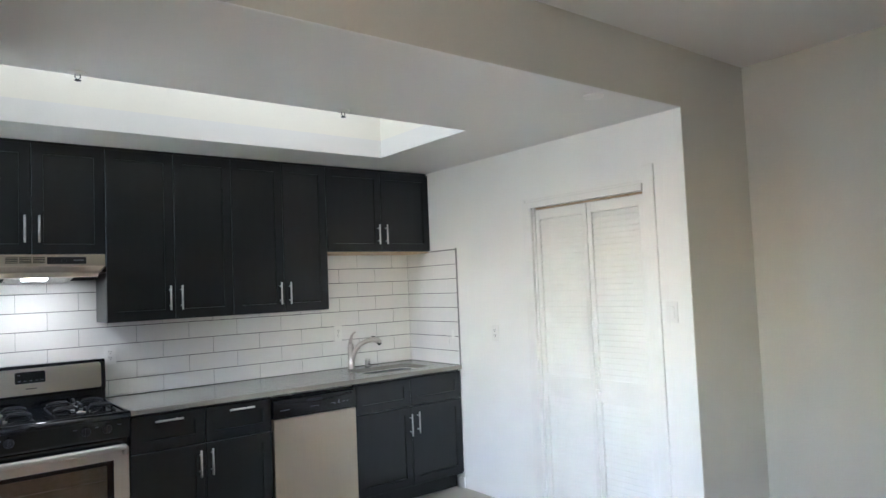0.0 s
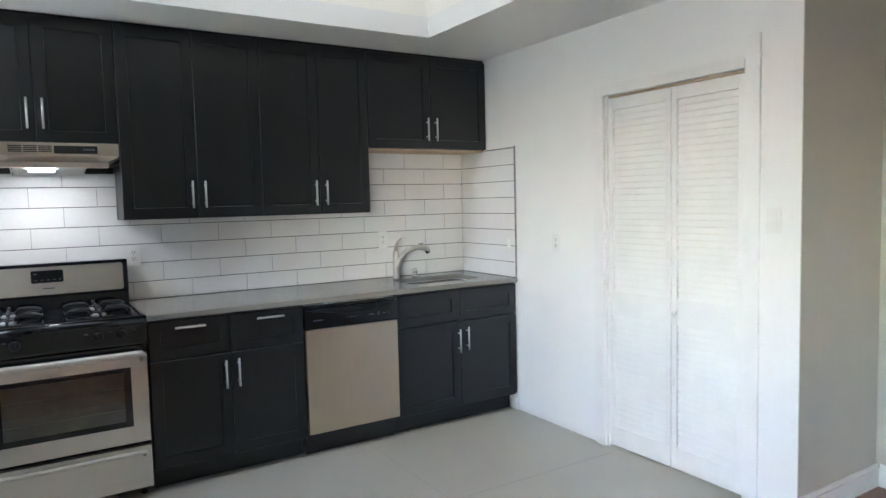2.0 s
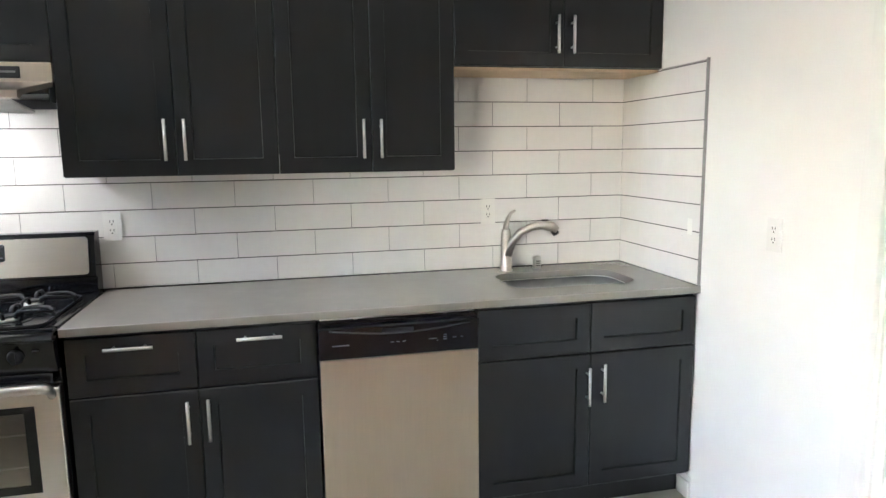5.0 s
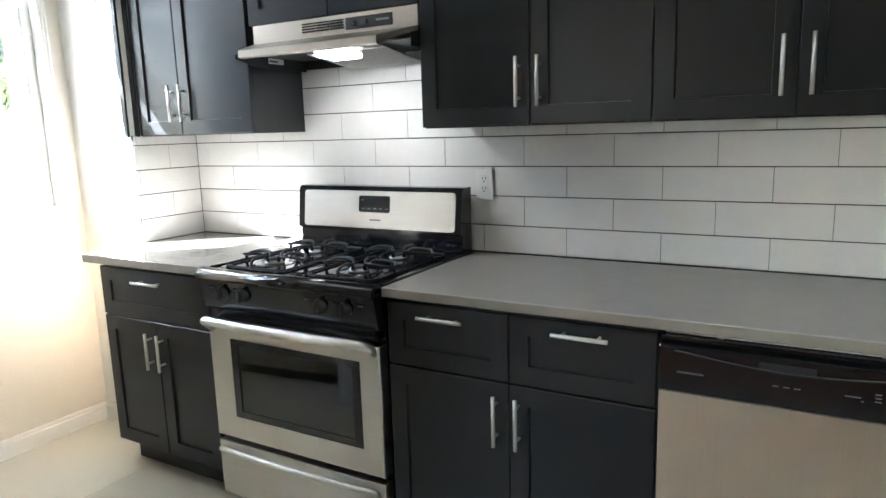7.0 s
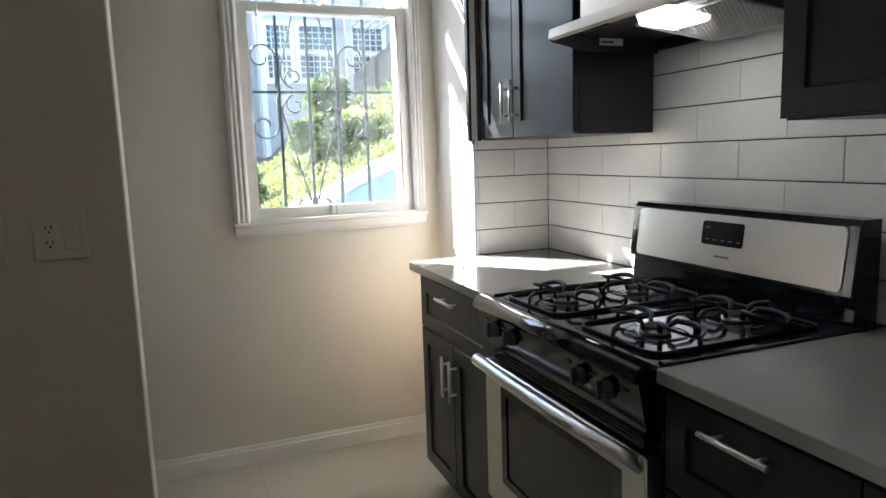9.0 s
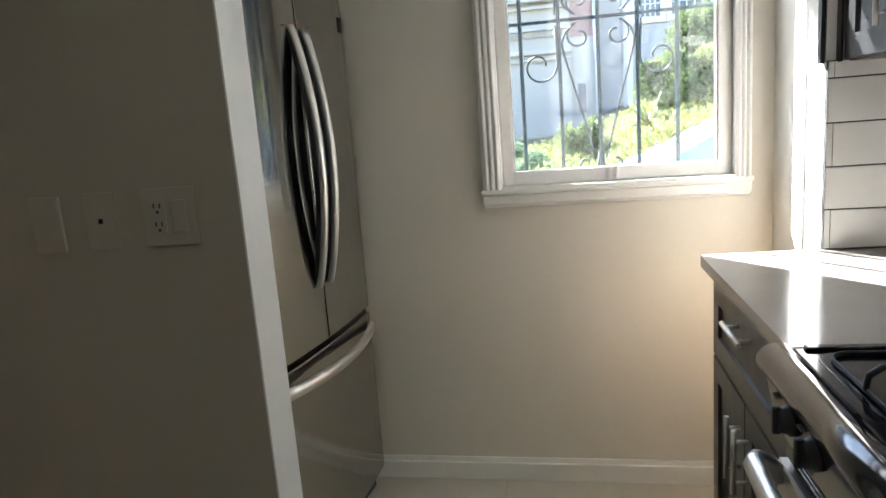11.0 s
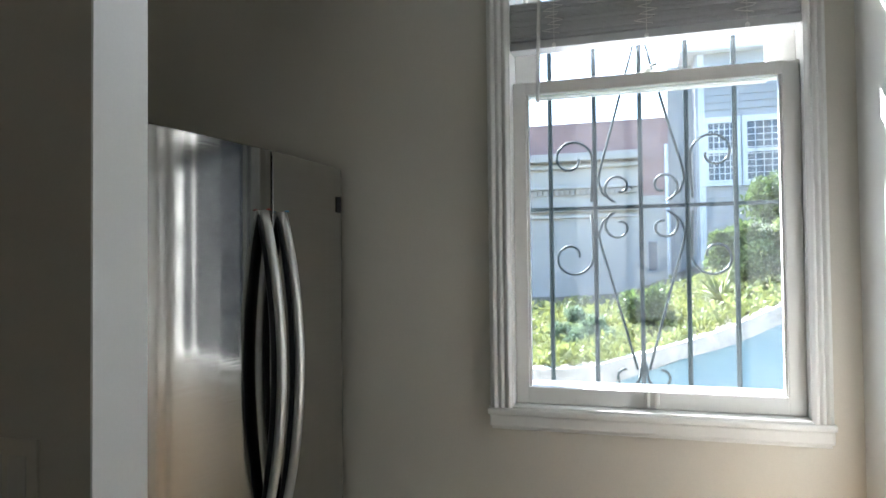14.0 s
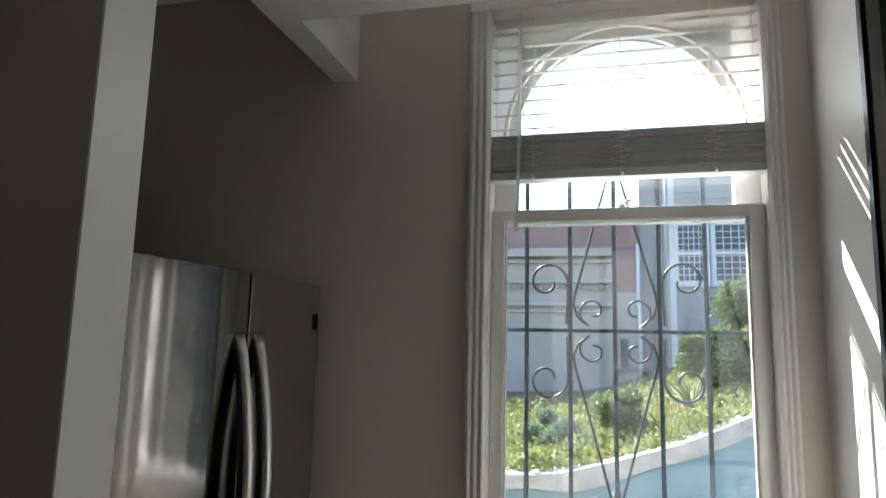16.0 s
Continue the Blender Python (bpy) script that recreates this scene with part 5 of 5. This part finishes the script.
for k, (x, y, z, rx) in enumerate(((-14.5, 4.6, 5.0, 1.7), (-14.0, 7.6, 5.2, 2.0))):
    t2 = thing("tree", (x, y, 1.0), "leafy green tree on the slope", "tree")
    tk = Shape().tube([(x, y, 1.0), (x + 0.1, y, 3.0), (x, y + 0.1, z + 0.8)], [0.16, 0.12, 0.03], 8)
    for q in range(9):
        a = q * 2.4
        tk.tube([(x, y, 3.0 + q * 0.2), (x + rx * 0.35 * math.cos(a), y + rx * 0.35 * math.sin(a), 3.6 + q * 0.22), (x + rx * 0.7 * math.cos(a), y + rx * 0.7 * math.sin(a), 3.9 + q * 0.25)], [0.06, 0.04, 0.01], 6)
    part("trunk", tk, BARK, t2)
    part("crown", leaves("crown", clump_spots((x, y, z), (rx, rx, 1.8), 9000, 31 + k, 30), 0.15, LEAF, 33 + k), None, t2)


# grey stucco building with cornice bands and a red upper part
bd = thing("stucco_building", (-16.5, -4.5, -0.8), "grey stucco building with dentil cornice bands and a red masonry top", "building", kind="structure")
FXB = -15.0
part("wall", box(FXB - 4, -9, -0.85, FXB, -0.87, 3.5), STUCCO, bd)
part("upper_wall", box(FXB - 4, -9, 3.5, FXB - 0.1, -0.38, 4.12), BRICKRED, bd, "faded red painted masonry")
for z, hgt, dep in ((3.36, 0.15, 0.24), (3.24, 0.07, 0.12), (2.86, 0.06, 0.14), (2.44, 0.08, 0.14), (2.32, 0.06, 0.08), (0.62, 0.12, 0.12), (0.48, 0.07, 0.06)):
    part("band", box(FXB - 0.02, -9, z, FXB + dep, -0.85, z + hgt, bevel=0.02), STUCCO, bd)
for k in range(56):
    part("dentil", box(FXB, -6.5 + k * 0.1, 2.76, FXB + 0.09, -6.445 + k * 0.1, 2.85), STUCCO, bd)
part("pier", box(FXB, -1.1, -0.85, FXB + 0.06, -0.87, 2.32), STUCCO, bd)
w2 = part("window", box(FXB - 0.02, -0.78, 1.3, FXB + 0.03, -0.58, 1.9), SIDING, bd)
part("pane", box(FXB + 0.03, -0.75, 1.34, FXB + 0.036, -0.61, 1.86), FARGL, w2)
part("rear_wall", box(FXB - 4, -0.87, -0.85, FXB - 0.02, -0.38, 2.7), STUCCO, bd)
part("rear_upper_wall", box(FXB - 4, -0.87, 2.7, FXB - 0.03, -0.38, 3.5), BRICKRED, bd, "faded pink masonry")
part("downpipe", Shape().tube([(FXB + 0.05, -0.42, 3.6), (FXB + 0.05, -0.42, 2.5), (FXB + 0.12, -0.4, 2.3), (FXB + 0.05, -0.4, 0.8)], 0.035, 8), WHITEWD, bd, "white downpipe")

# clapboard house with white sash windows
hs = thing("clapboard_house", (-15.5, 1.5, 0), "grey clapboard house with white barred sash windows", "house", kind="structure")
HXF = -14.6
part("wall", box(HXF - 4, 0.05, -0.85, HXF - 0.03, 4.2, 5.05), SIDING, hs)
for k in range(47):
    z = -0.8 + k * 0.125
    part("clapboard", Shape().prism([(HXF - 0.03, z), (HXF + 0.012, z), (HXF - 0.006, z + 0.128), (HXF - 0.03, z + 0.128)], "y", 0.05, 4.2), SIDING, hs)
part("side_wall", box(HXF - 4, -0.38, -0.85, HXF - 0.6, 0.05, 5.05), SIDING, hs)
part("corner_board", box(HXF - 0.03, 0.1, -0.85, HXF + 0.03, 0.2, 5.05), WHITEWD, hs)
part("cornice", box(HXF - 4.2, -0.2, 5.05, HXF + 0.2, 4.4, 5.2, bevel=0.04), WHITEWD, hs)
for y0, y1 in ((0.25, 0.68), (0.86, 1.5), (1.9, 2.5)):
    for z0 in (2.87,):
        z1 = z0 + 0.97
        wf = Shape().box(HXF, y0 - 0.08, z0 - 0.1, HXF + 0.06, y0, z1 + 0.1).box(HXF, y1, z0 - 0.1, HXF + 0.06, y1 + 0.08, z1 + 0.1)
        wf.box(HXF, y0, z0 - 0.1, HXF + 0.07, y1, z0).box(HXF, y0, z1, HXF + 0.06, y1, z1 + 0.1).box(HXF, y0, (z0 + z1) / 2 - 0.03, HXF + 0.05, y1, (z0 + z1) / 2 + 0.03)
        wn_ = part("window", wf, WHITEWD, hs, "white sash window with bars")
        part("pane", box(HXF + 0.005, y0, z0, HXF + 0.015, y1, z1), FARGL, wn_)
        gb = Shape()
        for q in range(1, 5):
            yy = y0 + (y1 - y0) * q / 5
            gb.box(HXF + 0.02, yy - 0.008, z0, HXF + 0.03, yy + 0.008, z1)
        for q in range(1, 9):
            zz = z0 + (z1 - z0) * q / 9
            gb.box(HXF + 0.02, y0, zz - 0.007, HXF + 0.03, y1, zz + 0.007)
        part("window_grille", gb, WHITEWD, wn_)
# garden lattice up the slope
lt = thing("garden_lattice", (-13, 3.5, 1.5), "grey wooden garden lattice fence on the slope", "lattice")
for k in range(22):
    y = 2.0 + k * 0.14
    for sg in (-1, 1):
        part("lath", Shape().tube([(-12.9 + 0.01 * sg, y - sg * 0.6, 3.46), (-12.9 + 0.01 * sg, y + sg * 0.6, 4.66)], 0.016, 4), SIDING, lt)
for y in (1.35, 3.3, 5.4):
    part("post", box(-12.95, y, 1.5, -12.85, y + 0.1, 4.7), SIDING, lt)

# ---- dining floor planks ----
pf = setting("floor_dining", box(X0, SY - 0.1, -0.12, EX + 0.12, HY, -0.014), OAK, "red-brown hardwood strip floor of the dining room", "floor")
plank = Shape().box(-0.6, -0.0405, -0.007, 0.6, 0.0405, 0.0, bevel=0.0012, seg=1).mesh("plank", OAK)
row = 0
y = HY - 0.0425
while y > -4.9:
    x = X0 + 0.6 + 0.37 * (row % 3)
    while x < EX + 0.6:
        o = part("plank", plank, None, pf)
        o.matrix_basis = pose(min(x, EX + 0.12 - 0.6), y, -0.006)
        x += 1.203
    y -= 0.083
    row += 1
setting("floor_edge_strip", box(PX1, HY - 0.02, -0.006, 0.0, HY + 0.02, 0.004, bevel=0.002), OAK, "wooden edge strip between vinyl and hardwood", "threshold")

# ---- wall tiles ----
TW, TH, GAP = 0.327, 0.1098, 0.0034


def tile_mesh(w, h, axis):
    a, b = w / 2 - GAP * 0.2, h / 2 - GAP / 2
    s = Shape()
    bm = s.bm
    e = 0.001
    lo = [bm.verts.new(p) for p in ((-a, 0, -b), (a, 0, -b), (a, 0, b), (-a, 0, b))]
    m = [bm.verts.new(p) for p in ((-a, -0.0065, -b), (a, -0.0065, -b), (a, -0.0065, b), (-a, -0.0065, b))]
    hi = [bm.verts.new(p) for p in ((-a + e, -0.008, -b + e), (a - e, -0.008, -b + e), (a - e, -0.008, b - e), (-a + e, -0.008, b - e))]
    for p, q in ((lo, m), (m, hi)):
        for k in range(4):
            bm.faces.new((p[k], p[(k + 1) % 4], q[(k + 1) % 4], q[k]))
    bm.faces.new(hi)
    if axis == "x":
        bmesh.ops.rotate(bm, verts=bm.verts, cent=(0, 0, 0), matrix=Matrix.Rotation(radians(-90), 3, 'Z'))
    elif axis == "-x":
        bmesh.ops.rotate(bm, verts=bm.verts, cent=(0, 0, 0), matrix=Matrix.Rotation(radians(90), 3, 'Z'))
    return s.mesh("tile", TILE)


meshes = {}
rt = random.Random(8)


def lay(parent, axis, plane, u_from, u_to, joint, z_from, z_to, skip=lambda u0, u1, z0, z1: False):
    """Running-bond tiles on a wall. joint(row) gives one vertical joint of that row."""
    zs = [0.915, 1.018] + [1.018 + TH * k for k in range(1, 12)]
    for r, (z0, z1) in enumerate(zip(zs, zs[1:])):
        z1 = min(z1, z_to)
        if z1 - z0 < 0.012:
            break
        j = joint(r)
        k = math.floor((u_from - j) / TW)
        while j + k * TW < u_to - 1e-6:
            a, b = max(u_from, j + k * TW), min(u_to, j + (k + 1) * TW)
            k += 1
            if b - a < 0.012 or skip(a, b, z0, z1):
                continue
            key = (round(b - a, 3), round(z1 - z0, 3), axis)
            if key not in meshes:
                meshes[key] = tile_mesh(b - a, z1 - z0, axis)
            o = part("tile", meshes[key], None, parent)
            u, z = (a + b) / 2, (z0 + z1) / 2
            tilt = (rt.uniform(-0.12, 0.12), rt.uniform(-0.12, 0.12))
            lift = rt.uniform(-0.0004, 0.0004)
            o.matrix_basis = pose(u, plane + lift, z, tilt[0], 0, tilt[1]) if axis == "y" else pose(plane + lift, u, z, 0, tilt[0], tilt[1])


bs = setting("backsplash", Shape().box(CX, 0.0016, 0.9, 0.0, 0.0085, 1.86), GROUT, "white ceramic subway tiles with dark grey grout behind the worktop", "backsplash")
hidden = lambda u0, u1, z0, z1: (z0 > 1.4 and ((u0 > -2.36 and u1 < -0.93) or u1 < -3.14)) or (z0 > 1.7 and u1 < -2.36)
lay(bs, "y", 0.008, CX + 0.001, -0.003, lambda r: -0.334 if r % 2 == 0 else -0.168, 0.915, 1.86, hidden)
br = setting("backsplash_side", Shape().box(-0.0092, -0.642, 0.9, 0.0, 0.0, 1.788), GROUT, "white subway tiles on the closet wall beside the sink", "backsplash")
lay(br, "x", -0.003, -0.64, -0.003, lambda r: -0.36 if r % 2 == 0 else -0.192, 0.915, 1.788)
setting("tile_edge_trim", box(-0.0125, -0.6465, 0.915, 0.0, -0.642, 1.8), EDGE, "grey metal tile edge trim", "trim")
setting("tile_edge_trim", box(-0.0125, -0.642, 1.788, 0.0, -0.33, 1.793), EDGE, "grey grout line along the top of the side tiles", "trim")
bz = setting("backsplash_stub", Shape().box(CX, CY + 0.002, 0.9, CX + 0.0092, 0.0, 1.39), GROUT, "white subway tiles on the stub wall beside the window", "backsplash")
lay(bz, "-x", CX + 0.003, CY + 0.003, -0.003, lambda r: -0.003 if r % 2 == 0 else -0.1645, 0.915, 1.39)
